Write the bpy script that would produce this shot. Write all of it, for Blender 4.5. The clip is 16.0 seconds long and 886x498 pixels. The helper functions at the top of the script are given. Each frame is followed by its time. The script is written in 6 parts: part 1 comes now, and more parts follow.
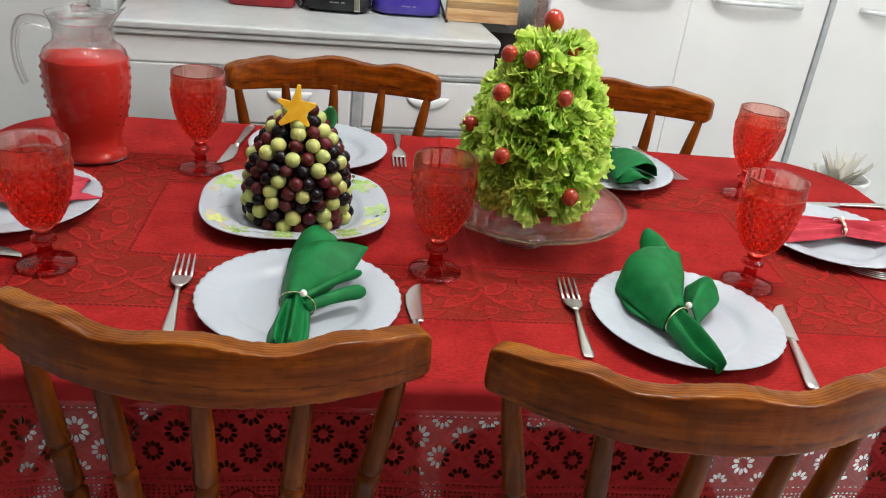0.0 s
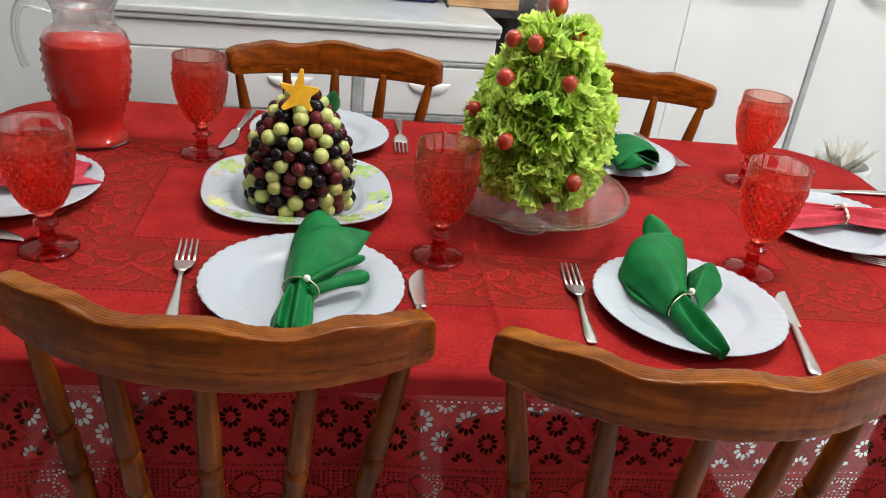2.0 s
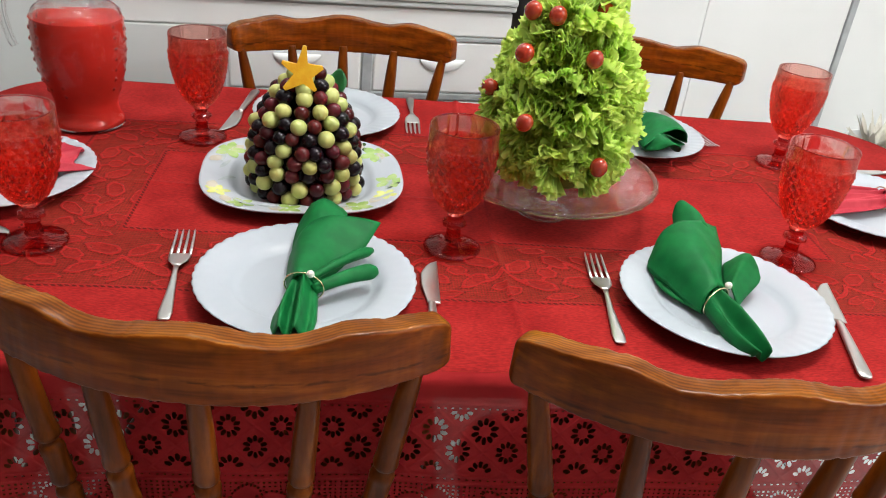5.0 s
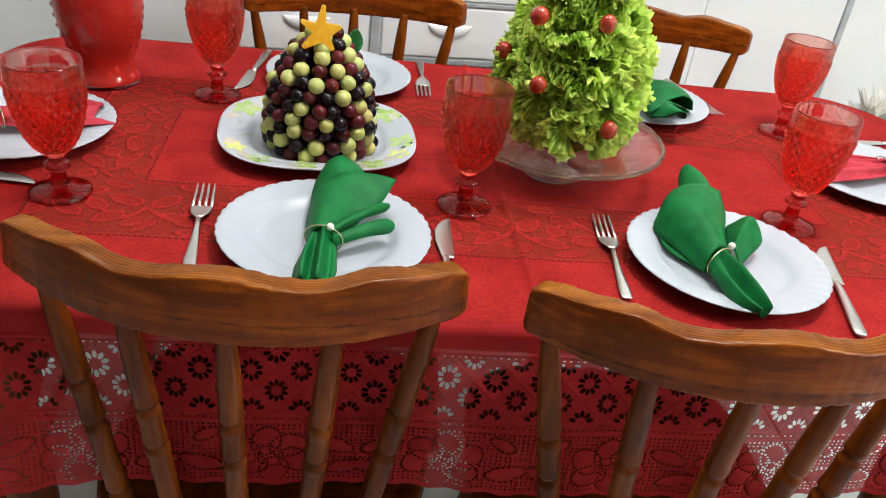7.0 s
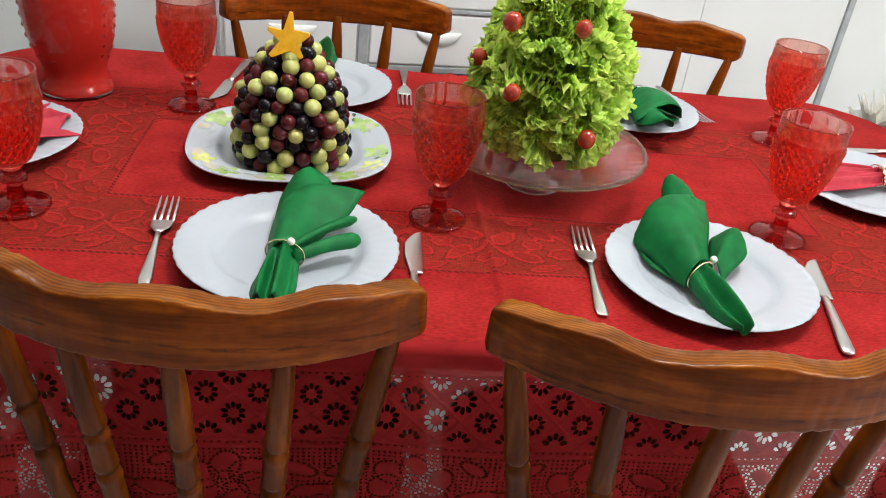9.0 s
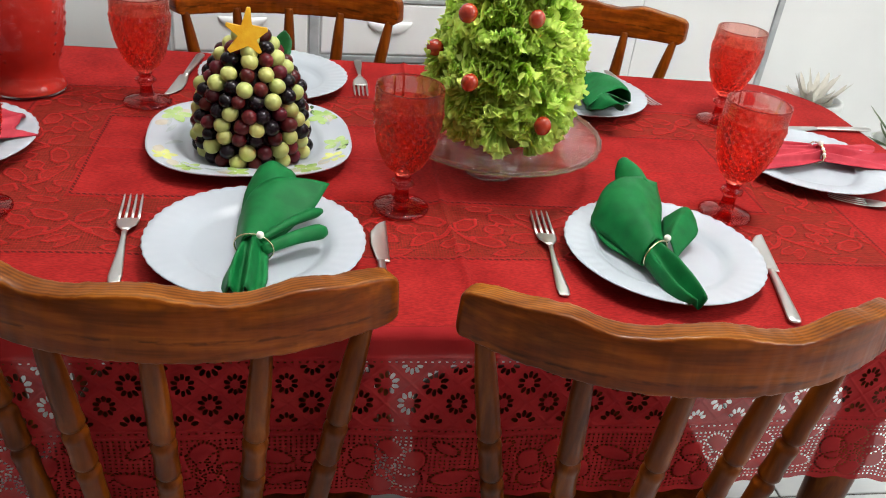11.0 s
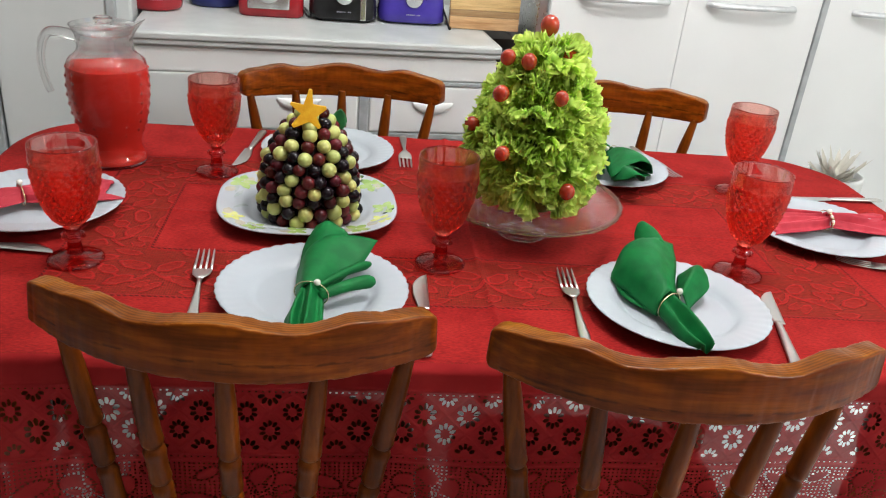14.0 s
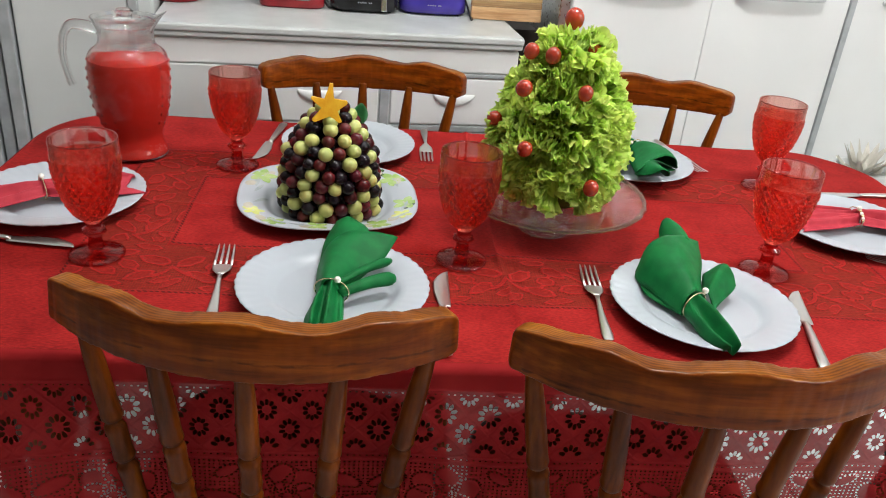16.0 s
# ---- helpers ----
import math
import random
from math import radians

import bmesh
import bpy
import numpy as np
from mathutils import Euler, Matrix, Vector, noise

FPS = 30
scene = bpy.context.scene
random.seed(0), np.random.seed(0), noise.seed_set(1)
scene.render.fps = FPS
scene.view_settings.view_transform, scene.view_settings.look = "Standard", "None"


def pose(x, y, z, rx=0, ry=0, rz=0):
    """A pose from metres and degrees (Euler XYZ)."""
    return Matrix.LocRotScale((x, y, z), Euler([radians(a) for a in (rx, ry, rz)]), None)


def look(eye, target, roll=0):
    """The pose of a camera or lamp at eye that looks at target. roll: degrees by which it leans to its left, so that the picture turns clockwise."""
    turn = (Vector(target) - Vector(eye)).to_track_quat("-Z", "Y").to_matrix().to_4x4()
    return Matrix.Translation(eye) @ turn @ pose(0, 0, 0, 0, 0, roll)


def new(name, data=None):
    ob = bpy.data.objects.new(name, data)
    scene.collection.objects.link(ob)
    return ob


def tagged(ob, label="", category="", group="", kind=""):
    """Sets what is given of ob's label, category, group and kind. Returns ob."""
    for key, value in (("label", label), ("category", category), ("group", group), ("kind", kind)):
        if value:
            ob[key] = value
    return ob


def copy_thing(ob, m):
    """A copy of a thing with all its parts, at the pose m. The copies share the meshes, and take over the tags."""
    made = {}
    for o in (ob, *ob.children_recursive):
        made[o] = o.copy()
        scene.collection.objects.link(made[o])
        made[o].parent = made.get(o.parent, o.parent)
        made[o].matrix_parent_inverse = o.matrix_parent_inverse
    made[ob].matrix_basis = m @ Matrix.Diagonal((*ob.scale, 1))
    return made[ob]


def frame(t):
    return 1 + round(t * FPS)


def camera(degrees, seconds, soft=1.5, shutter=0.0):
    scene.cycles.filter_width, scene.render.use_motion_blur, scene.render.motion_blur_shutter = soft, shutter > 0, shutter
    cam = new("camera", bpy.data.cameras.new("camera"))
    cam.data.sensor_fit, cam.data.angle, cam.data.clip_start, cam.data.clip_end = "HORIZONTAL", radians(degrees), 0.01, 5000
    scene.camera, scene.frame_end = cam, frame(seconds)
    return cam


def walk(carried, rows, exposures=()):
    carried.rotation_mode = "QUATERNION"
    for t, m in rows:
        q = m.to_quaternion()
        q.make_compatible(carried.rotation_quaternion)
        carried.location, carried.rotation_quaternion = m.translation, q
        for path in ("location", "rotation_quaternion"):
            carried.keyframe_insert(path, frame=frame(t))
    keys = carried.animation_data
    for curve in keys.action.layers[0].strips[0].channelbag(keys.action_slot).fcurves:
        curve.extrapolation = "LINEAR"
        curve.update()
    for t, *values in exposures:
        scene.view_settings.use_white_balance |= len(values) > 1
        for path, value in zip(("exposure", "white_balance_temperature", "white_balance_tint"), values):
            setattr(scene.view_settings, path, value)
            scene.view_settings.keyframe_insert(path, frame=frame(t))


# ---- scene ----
cam = camera(57.5, 16.0, 1.05, 0.4)
PATH = [
    (0, (-0.208, -1.183, 1.33), (0.041, 0.59, 0.438), 6.5),
    (0.5, (-0.221, -1.187, 1.332), (0.034, 0.582, 0.435), 6.7),
    (1, (-0.217, -1.181, 1.331), (0.035, 0.587, 0.429), 6.8),
    (1.5, (-0.215, -1.176, 1.327), (0.04, 0.583, 0.411), 6.8),
    (2, (-0.215, -1.182, 1.327), (0.041, 0.575, 0.407), 6.8),
    (2.5, (-0.229, -1.166, 1.327), (0.025, 0.584, 0.393), 6.0),
    (3, (-0.253, -1.16, 1.314), (-0.008, 0.571, 0.344), 5.4),
    (3.2, (-0.256, -1.147, 1.314), (-0.016, 0.572, 0.321), 5.3),
    (5.3, (-0.204, -1.103, 1.301), (0.023, 0.629, 0.329), 6.3),
    (5.5, (-0.231, -1.12, 1.297), (0.012, 0.607, 0.317), 6.2),
    (6, (-0.26, -1.156, 1.298), (-0.036, 0.54, 0.261), 5.9),
    (6.5, (-0.247, -1.151, 1.308), (-0.009, 0.544, 0.275), 7.3),
    (7, (-0.233, -1.139, 1.304), (0.008, 0.556, 0.27), 7.5),
    (7.5, (-0.228, -1.129, 1.304), (0.02, 0.568, 0.275), 7.6),
    (8, (-0.213, -1.111, 1.299), (0.038, 0.588, 0.275), 7.8),
    (8.2, (-0.199, -1.105, 1.295), (0.036, 0.601, 0.278), 7.5),
    (10.3, (-0.174, -1.109, 1.300), (0.036, 0.599, 0.280), 6.6),
    (10.5, (-0.185, -1.116, 1.303), (0.102, 0.578, 0.279), 7.1),
    (11, (-0.2, -1.126, 1.309), (0.135, 0.552, 0.273), 6.9),
    (11.5, (-0.202, -1.135, 1.32), (0.13, 0.544, 0.284), 6.2),
    (12, (-0.214, -1.182, 1.334), (0.114, 0.499, 0.302), 4.7),
    (12.5, (-0.208, -1.246, 1.362), (0.045, 0.514, 0.447), 3.7),
    (13, (-0.2, -1.265, 1.358), (0.042, 0.521, 0.492), 4.7),
    (13.5, (-0.207, -1.262, 1.353), (0.032, 0.525, 0.487), 5.5),
    (14, (-0.212, -1.253, 1.34), (0.019, 0.53, 0.465), 5.6),
    (14.5, (-0.222, -1.247, 1.336), (-0.045, 0.527, 0.43), 5.9),
    (15, (-0.217, -1.242, 1.357), (-0.045, 0.534, 0.454), 5.7),
    (15.5, (-0.218, -1.238, 1.348), (-0.044, 0.538, 0.445), 5.4),
    (16, (-0.214, -1.236, 1.344), (-0.029, 0.539, 0.44), 5.3),
]
EXPOSURES = ((0, -0.04), (2.5, 0.05), (3.2, 0.10), (5.5, 0.16), (6.2, 0.20), (7.5, 0.15), (10.5, 0.10), (12, 0.12), (12.8, -0.10), (13.8, -0.05), (14.5, 0.05), (15, -0.05), (16, -0.04))
walk(cam, [(t, look(eye, target, roll)) for t, eye, target, roll in PATH], EXPOSURES)

# ---- light ----
world = bpy.data.worlds.new("world")
scene.world = world
world.use_nodes = True
world.node_tree.nodes["Background"].inputs[0].default_value = (0.75, 0.82, 1.0, 1)
world.node_tree.nodes["Background"].inputs[1].default_value = 0.05


def bulb(name, place, power, radius, colour):
    d = bpy.data.lights.new(name, "POINT")
    d.energy, d.color, d.shadow_soft_size = power, colour, radius
    o = new(name, d)
    o.location = place
    return o


bulb("ceiling_lamp_light", (0.36, -0.20, 2.48), 65, 0.17, (1.0, 0.985, 0.985))
bulb("second_ceiling_lamp_light", (-0.60, 0.30, 2.48), 17, 0.17, (1.0, 0.985, 0.985))
bulb("third_ceiling_lamp_light", (2.30, -1.45, 2.45), 63, 0.17, (1.0, 0.985, 0.985))


# ---- materials ----
def material(name, colour, rough=0.5, metal=0.0, coat=0.0, transmission=0.0, ior=1.45, specular=0.5):
    m = bpy.data.materials.new(name)
    m.use_nodes = True
    b = m.node_tree.nodes["Principled BSDF"]
    b.inputs["Base Color"].default_value = (*colour, 1)
    b.inputs["Roughness"].default_value = rough
    b.inputs["Metallic"].default_value = metal
    b.inputs["Coat Weight"].default_value = coat
    b.inputs["Coat Roughness"].default_value = 0.08
    b.inputs["Transmission Weight"].default_value = transmission
    b.inputs["IOR"].default_value = ior
    b.inputs["Specular IOR Level"].default_value = specular
    return m


def node(m, kind, **settings):
    n = m.node_tree.nodes.new(kind)
    for key, value in settings.items():
        n.inputs[key.replace("_", " ")].default_value = value
    return n


def link(m, a, out, b, into):
    m.node_tree.links.new(a.outputs[out], b.inputs[into])


def bsdf(m):
    return m.node_tree.nodes["Principled BSDF"]


def coords(m, scale=(1, 1, 1), kind="Object"):
    c = m.node_tree.nodes.new("ShaderNodeTexCoord")
    mp = m.node_tree.nodes.new("ShaderNodeMapping")
    mp.inputs["Scale"].default_value = scale
    link(m, c, kind, mp, "Vector")
    return mp


def grain(m, colours, scale, stretch=(1, 1, 1), detail=4, lo=0.35, hi=0.65, distortion=0.0):
    """Colours the base by noise, from the first to the last colour."""
    mp = coords(m, stretch)
    n = node(m, "ShaderNodeTexNoise", Scale=scale, Detail=detail, Distortion=distortion)
    link(m, mp, "Vector", n, "Vector")
    r = m.node_tree.nodes.new("ShaderNodeValToRGB")
    els = r.color_ramp.elements
    els[0].position, els[1].position = lo, hi
    els[0].color, els[1].color = (*colours[0], 1), (*colours[-1], 1)
    for k, c in enumerate(colours[1:-1], 1):
        e = els.new(lo + (hi - lo) * k / (len(colours) - 1))
        e.color = (*c, 1)
    link(m, n, "Fac", r, "Fac")
    link(m, r, "Color", bsdf(m), "Base Color")
    return r, mp


def bump(m, scale, strength, distance=0.001, stretch=(1, 1, 1), detail=3):
    mp = coords(m, stretch)
    n = node(m, "ShaderNodeTexNoise", Scale=scale, Detail=detail)
    link(m, mp, "Vector", n, "Vector")
    b = node(m, "ShaderNodeBump", Strength=strength, Distance=distance)
    link(m, n, "Fac", b, "Height")
    link(m, b, "Normal", bsdf(m), "Normal")
    return b


def rough_noise(m, scale, lo, hi):
    mp = coords(m)
    n = node(m, "ShaderNodeTexNoise", Scale=scale, Detail=4)
    link(m, mp, "Vector", n, "Vector")
    r = node(m, "ShaderNodeMapRange", To_Min=lo, To_Max=hi)
    link(m, n, "Fac", r, "Value")
    link(m, r, "Result", bsdf(m), "Roughness")


def varied(m, amount=0.25, hue=0.0):
    """Each object a little lighter or darker than its mesh's colour."""
    b = bsdf(m)
    i = m.node_tree.nodes.new("ShaderNodeObjectInfo")
    h = m.node_tree.nodes.new("ShaderNodeHueSaturation")
    r = node(m, "ShaderNodeMapRange", To_Min=1 - amount, To_Max=1 + amount)
    link(m, i, "Random", r, "Value")
    link(m, r, "Result", h, "Value")
    if b.inputs["Base Color"].links:
        s = b.inputs["Base Color"].links[0].from_socket
        m.node_tree.links.new(s, h.inputs["Color"])
    else:
        h.inputs["Color"].default_value = b.inputs["Base Color"].default_value
    if hue:
        r2 = node(m, "ShaderNodeMapRange", To_Min=0.5 - hue, To_Max=0.5 + hue)
        f = node(m, "ShaderNodeMath")
        f.operation = "FRACT"
        mul = node(m, "ShaderNodeMath")
        mul.operation = "MULTIPLY"
        mul.inputs[1].default_value = 7.31
        link(m, i, "Random", mul, 0)
        link(m, mul, "Value", f, 0)
        link(m, f, "Value", r2, "Value")
        link(m, r2, "Result", h, "Hue")
    link(m, h, "Color", b, "Base Color")


def see_through(name, colour, share=0.5, rough=0.02, ior=1.45):
    """Glass of which a share lets light straight through, as thin pressed glass does."""
    m = material(name, colour, rough, coat=0.18, transmission=1.0, ior=ior)
    bsdf(m).inputs["Coat Roughness"].default_value = 0.16
    t = m.node_tree.nodes.new("ShaderNodeBsdfTransparent")
    t.inputs["Color"].default_value = (*colour, 1)
    mix = m.node_tree.nodes.new("ShaderNodeMixShader")
    mix.inputs["Fac"].default_value = share
    link(m, bsdf(m), "BSDF", mix, 1)
    link(m, t, "BSDF", mix, 2)
    link(m, mix, "Shader", m.node_tree.nodes["Material Output"], "Surface")
    return m


WALL = material("painted_wall", (0.72, 0.74, 0.72), 0.7)
grain(WALL, [(0.68, 0.70, 0.68), (0.75, 0.77, 0.75)], 3)
bump(WALL, 60, 0.15)
# for the unseen walls only, dark so that little light bounces back
DIM_WALL = material("dark_unseen_wall", (0.30, 0.26, 0.22), 0.8)
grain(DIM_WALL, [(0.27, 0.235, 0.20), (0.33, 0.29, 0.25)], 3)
LACQUER = material("white_lacquer", (0.80, 0.82, 0.81), 0.28, coat=0.3)
grain(LACQUER, [(0.80, 0.82, 0.81), (0.85, 0.87, 0.86)], 2.5)
bump(LACQUER, 9, 0.03)
GREY_LACQUER = material("grey_white_lacquer", (0.60, 0.63, 0.62), 0.4)
grain(GREY_LACQUER, [(0.62, 0.65, 0.64), (0.68, 0.71, 0.70)], 3)
STONE = material("counter_laminate", (0.70, 0.73, 0.72), 0.35)
grain(STONE, [(0.50, 0.53, 0.52), (0.57, 0.60, 0.59)], 14)
METAL = material("brushed_metal", (0.62, 0.63, 0.63), 0.28, metal=1.0)
rough_noise(METAL, 90, 0.2, 0.38)
ALU = material("grey_aluminium", (0.42, 0.45, 0.46), 0.5, metal=0.15)
grain(ALU, [(0.36, 0.39, 0.40), (0.46, 0.49, 0.50)], 25)
GREY = material("grey_edge", (0.30, 0.32, 0.33), 0.45)
grain(GREY, [(0.26, 0.28, 0.29), (0.36, 0.38, 0.39)], 18)
# near-black for the shade in the gap beside the worktop
DARK = material("gap_shade", (0.03, 0.025, 0.02), 0.5)
grain(DARK, [(0.02, 0.018, 0.015), (0.05, 0.04, 0.03)], 12)
TILE = material("white_floor_tile", (0.75, 0.76, 0.76), 0.18)
grain(TILE, [(0.66, 0.68, 0.69), (0.80, 0.81, 0.81)], 6)
varied(TILE, 0.03)
GROUT = material("grout", (0.10, 0.09, 0.085), 0.9)
grain(GROUT, [(0.07, 0.06, 0.06), (0.15, 0.14, 0.13)], 60)
PORCELAIN = material("white_opal_glass", (0.80, 0.85, 0.90), 0.38, coat=0.10)
bsdf(PORCELAIN).inputs["Coat Roughness"].default_value = 0.25
grain(PORCELAIN, [(0.415, 0.453, 0.497), (0.445, 0.484, 0.528)], 8)
STEEL = material("stainless_steel", (0.64, 0.63, 0.61), 0.3, metal=1.0)
rough_noise(STEEL, 140, 0.26, 0.42)
GREEN_CLOTH = material("green_satin_cloth", (0.0, 0.13, 0.035), 0.55, specular=0.22)
grain(GREEN_CLOTH, [(0.002, 0.115, 0.026), (0.004, 0.160, 0.038)], 40)
bump(GREEN_CLOTH, 900, 0.25, 0.0004)
PINK_CLOTH = material("pink_red_cloth", (0.62, 0.035, 0.07), 0.65, specular=0.3)
grain(PINK_CLOTH, [(0.40, 0.026, 0.044), (0.52, 0.045, 0.066)], 35)
bump(PINK_CLOTH, 900, 0.3, 0.0004)
PEARL = material("pearl", (0.85, 0.82, 0.75), 0.2, coat=0.6)
GOLD = material("thin_gold_ring", (0.78, 0.66, 0.42), 0.25, metal=1.0)
RED_GLASS = see_through("red_pressed_glass", (0.95, 0.31, 0.24), 0.42, 0.03, 1.5)
RIM_GLASS = see_through("pale_red_pressed_glass", (0.98, 0.66, 0.60), 0.42, 0.03, 1.5)
RED_STEM = see_through("deep_red_pressed_glass", (0.74, 0.11, 0.10), 0.40, 0.03, 1.5)
for m in (RED_GLASS, RIM_GLASS, RED_STEM):
    bsdf(m).inputs["Coat Weight"].default_value = 0.10
    bsdf(m).inputs["Coat Roughness"].default_value = 0.07
CLEAR_GLASS = see_through("clear_glass", (0.985, 0.99, 0.99), 0.16, 0.05, 1.42)
bsdf(CLEAR_GLASS).inputs["Coat Weight"].default_value = 0.25
bsdf(CLEAR_GLASS).inputs["Coat Roughness"].default_value = 0.06
PUNCH = material("red_fruit_punch", (0.72, 0.035, 0.035), 0.9, specular=0.0)
bsdf(PUNCH).inputs["Subsurface Weight"].default_value = 0.3
bsdf(PUNCH).inputs["Subsurface Radius"].default_value = (0.02, 0.004, 0.004)
grain(PUNCH, [(0.66, 0.032, 0.024), (0.74, 0.050, 0.036)], 9)


def wood(name, colours, stretch, dark, rings=0.0):
    m = material(name, colours[0], 0.34, coat=0.14, specular=0.12)
    bsdf(m).inputs["Coat Roughness"].default_value = 0.14
    r, mp = grain(m, colours, 5, stretch, detail=8, lo=0.28, hi=0.72, distortion=0.6)
    fine = node(m, "ShaderNodeTexNoise", Scale=34, Detail=8)
    link(m, mp, "Vector", fine, "Vector")
    ramp = m.node_tree.nodes.new("ShaderNodeValToRGB")
    ramp.color_ramp.elements[0].position, ramp.color_ramp.elements[1].position = 0.315, 0.375
    ramp.color_ramp.elements[0].color = (*dark, 1)
    ramp.color_ramp.elements[1].color = (1, 1, 1, 1)
    link(m, fine, "Fac", ramp, "Fac")
    mul = m.node_tree.nodes.new("ShaderNodeMix")
    mul.data_type, mul.blend_type = "RGBA", "MULTIPLY"
    mul.inputs[0].default_value = 0.20
    m.node_tree.links.new(r.outputs["Color"], mul.inputs[6])
    m.node_tree.links.new(ramp.outputs["Color"], mul.inputs[7])
    pores = node(m, "ShaderNodeTexNoise", Scale=1.0, Detail=4)
    link(m, coords(m, tuple(30 * q for q in stretch)), "Vector", pores, "Vector")
    pore = node(m, "ShaderNodeMapRange", From_Min=0.36, From_Max=0.56, To_Min=0.88, To_Max=1.06)
    link(m, pores, "Fac", pore, "Value")
    tint = m.node_tree.nodes.new("ShaderNodeMix")
    tint.data_type, tint.blend_type = "RGBA", "MULTIPLY"
    tint.inputs[0].default_value = 1.0
    m.node_tree.links.new(mul.outputs[2], tint.inputs[6])
    m.node_tree.links.new(pore.outputs["Result"], tint.inputs[7])
    last = tint.outputs[2]
    if rings:
        # growth rings, which crowd together on the upper face
        year = node(m, "ShaderNodeTexWave", Scale=80.0, Distortion=10.0, Detail=4.0, Detail_Scale=0.28, Detail_Roughness=0.65)
        year.bands_direction = "Y"
        # counted from the rail's curved front
        place = m.node_tree.nodes.new("ShaderNodeSeparateXYZ")
        link(m, coords(m), "Vector", place, "Vector")
        square = node(m, "ShaderNodeMath")
        square.operation = "MULTIPLY"
        link(m, place, "X", square, 0)
        link(m, place, "X", square, 1)
        depth = node(m, "ShaderNodeMath")
        depth.operation = "MULTIPLY_ADD"
        link(m, square, "Value", depth, 0)
        depth.inputs[1].default_value = -1.51
        link(m, place, "Y", depth, 2)
        bent = m.node_tree.nodes.new("ShaderNodeCombineXYZ")
        slow = node(m, "ShaderNodeMath")
        slow.operation = "MULTIPLY"
        link(m, place, "X", slow, 0)
        slow.inputs[1].default_value = 0.15
        link(m, slow, "Value", bent, "X")
        link(m, depth, "Value", bent, "Y")
        link(m, place, "Z", bent, "Z")
        link(m, bent, "Vector", year, "Vector")
        span = node(m, "ShaderNodeMapRange", To_Min=1.0 - rings, To_Max=1.0 + 0.6 * rings)
        link(m, year, "Fac", span, "Value")
        ring = m.node_tree.nodes.new("ShaderNodeMix")
        ring.data_type, ring.blend_type = "RGBA", "MULTIPLY"
        ring.inputs[0].default_value = 1.0
        ring.clamp_result = False
        m.node_tree.links.new(last, ring.inputs[6])
        m.node_tree.links.new(span.outputs["Result"], ring.inputs[7])
        last = ring.outputs[2]
        # broken dark cracks that run along the front in a row, at another height on each rail
        info = m.node_tree.nodes.new("ShaderNodeObjectInfo")
        height = node(m, "ShaderNodeMapRange", To_Min=0.848, To_Max=0.866)
        link(m, info, "Random", height, "Value")
        sway = node(m, "ShaderNodeTexNoise", Scale=9.0, Detail=2)
        link(m, coords(m, (1, 0.1, 0.1)), "Vector", sway, "Vector")
        drift = node(m, "ShaderNodeMath")
        drift.operation = "MULTIPLY_ADD"
        link(m, sway, "Fac", drift, 0)
        drift.inputs[1].default_value = 0.012
        link(m, place, "Z", drift, 2)
        off = node(m, "ShaderNodeMath")
        off.operation = "SUBTRACT"
        link(m, drift, "Value", off, 0)
        link(m, height, "Result", off, 1)
        dist = node(m, "ShaderNodeMath")
        dist.operation = "ABSOLUTE"
        link(m, off, "Value", dist, 0)
        line = node(m, "ShaderNodeMapRange", From_Min=0.0006, From_Max=0.0030, To_Min=1.0, To_Max=0.0)
        link(m, dist, "Value", line, "Value")
        dash = node(m, "ShaderNodeTexNoise", Scale=1.0, Detail=4)
        link(m, coords(m, (42, 0.1, 160)), "Vector", dash, "Vector")
        gap = node(m, "ShaderNodeMapRange", From_Min=0.46, From_Max=0.56)
        link(m, dash, "Fac", gap, "Value")
        cut = node(m, "ShaderNodeMath")
        cut.operation = "MULTIPLY"
        link(m, line, "Result", cut, 0)
        link(m, gap, "Result", cut, 1)
        crack = node(m, "ShaderNodeMapRange", To_Min=1.0, To_Max=0.45)
        link(m, cut, "Value", crack, "Value")
        worn = m.node_tree.nodes.new("ShaderNodeMix")
        worn.data_type, worn.blend_type = "RGBA", "MULTIPLY"
        worn.inputs[0].default_value = 1.0
        m.node_tree.links.new(last, worn.inputs[6])
        m.node_tree.links.new(crack.outputs["Result"], worn.inputs[7])
        last = worn.outputs[2]
    m.node_tree.links.new(last, bsdf(m).inputs["Base Color"])
    b = node(m, "ShaderNodeBump", Strength=0.12, Distance=0.001)
    link(m, fine, "Fac", b, "Height")
    link(m, b, "Normal", bsdf(m), "Normal")
    return m


RAIL_WOOD = wood("varnished_rail_wood", [(0.120, 0.020, 0.0008), (0.180, 0.036, 0.0015), (0.265, 0.064, 0.003)], (0.6, 6, 15), (0.26, 0.15, 0.10), 0.26)
# worn upper face, made paler still to paint in light from above
LIT_WORN_WOOD = wood("lit_worn_rail_wood", [(0.130, 0.032, 0.002), (0.225, 0.066, 0.006), (0.340, 0.118, 0.014)], (0.6, 6, 15), (0.30, 0.18, 0.12), 0.34)
LEG_WOOD = wood("varnished_turned_wood", [(0.055, 0.010, 0.0006), (0.130, 0.027, 0.0015), (0.230, 0.058, 0.004)], (9, 9, 1.2), (0.4, 0.3, 0.25))
BOARD_WOOD = wood("pale_board_wood", [(0.36, 0.20, 0.08), (0.55, 0.36, 0.17), (0.66, 0.47, 0.25)], (1.0, 6, 14), (0.6, 0.5, 0.4))
varied(BOARD_WOOD, 0.38, 0.012)


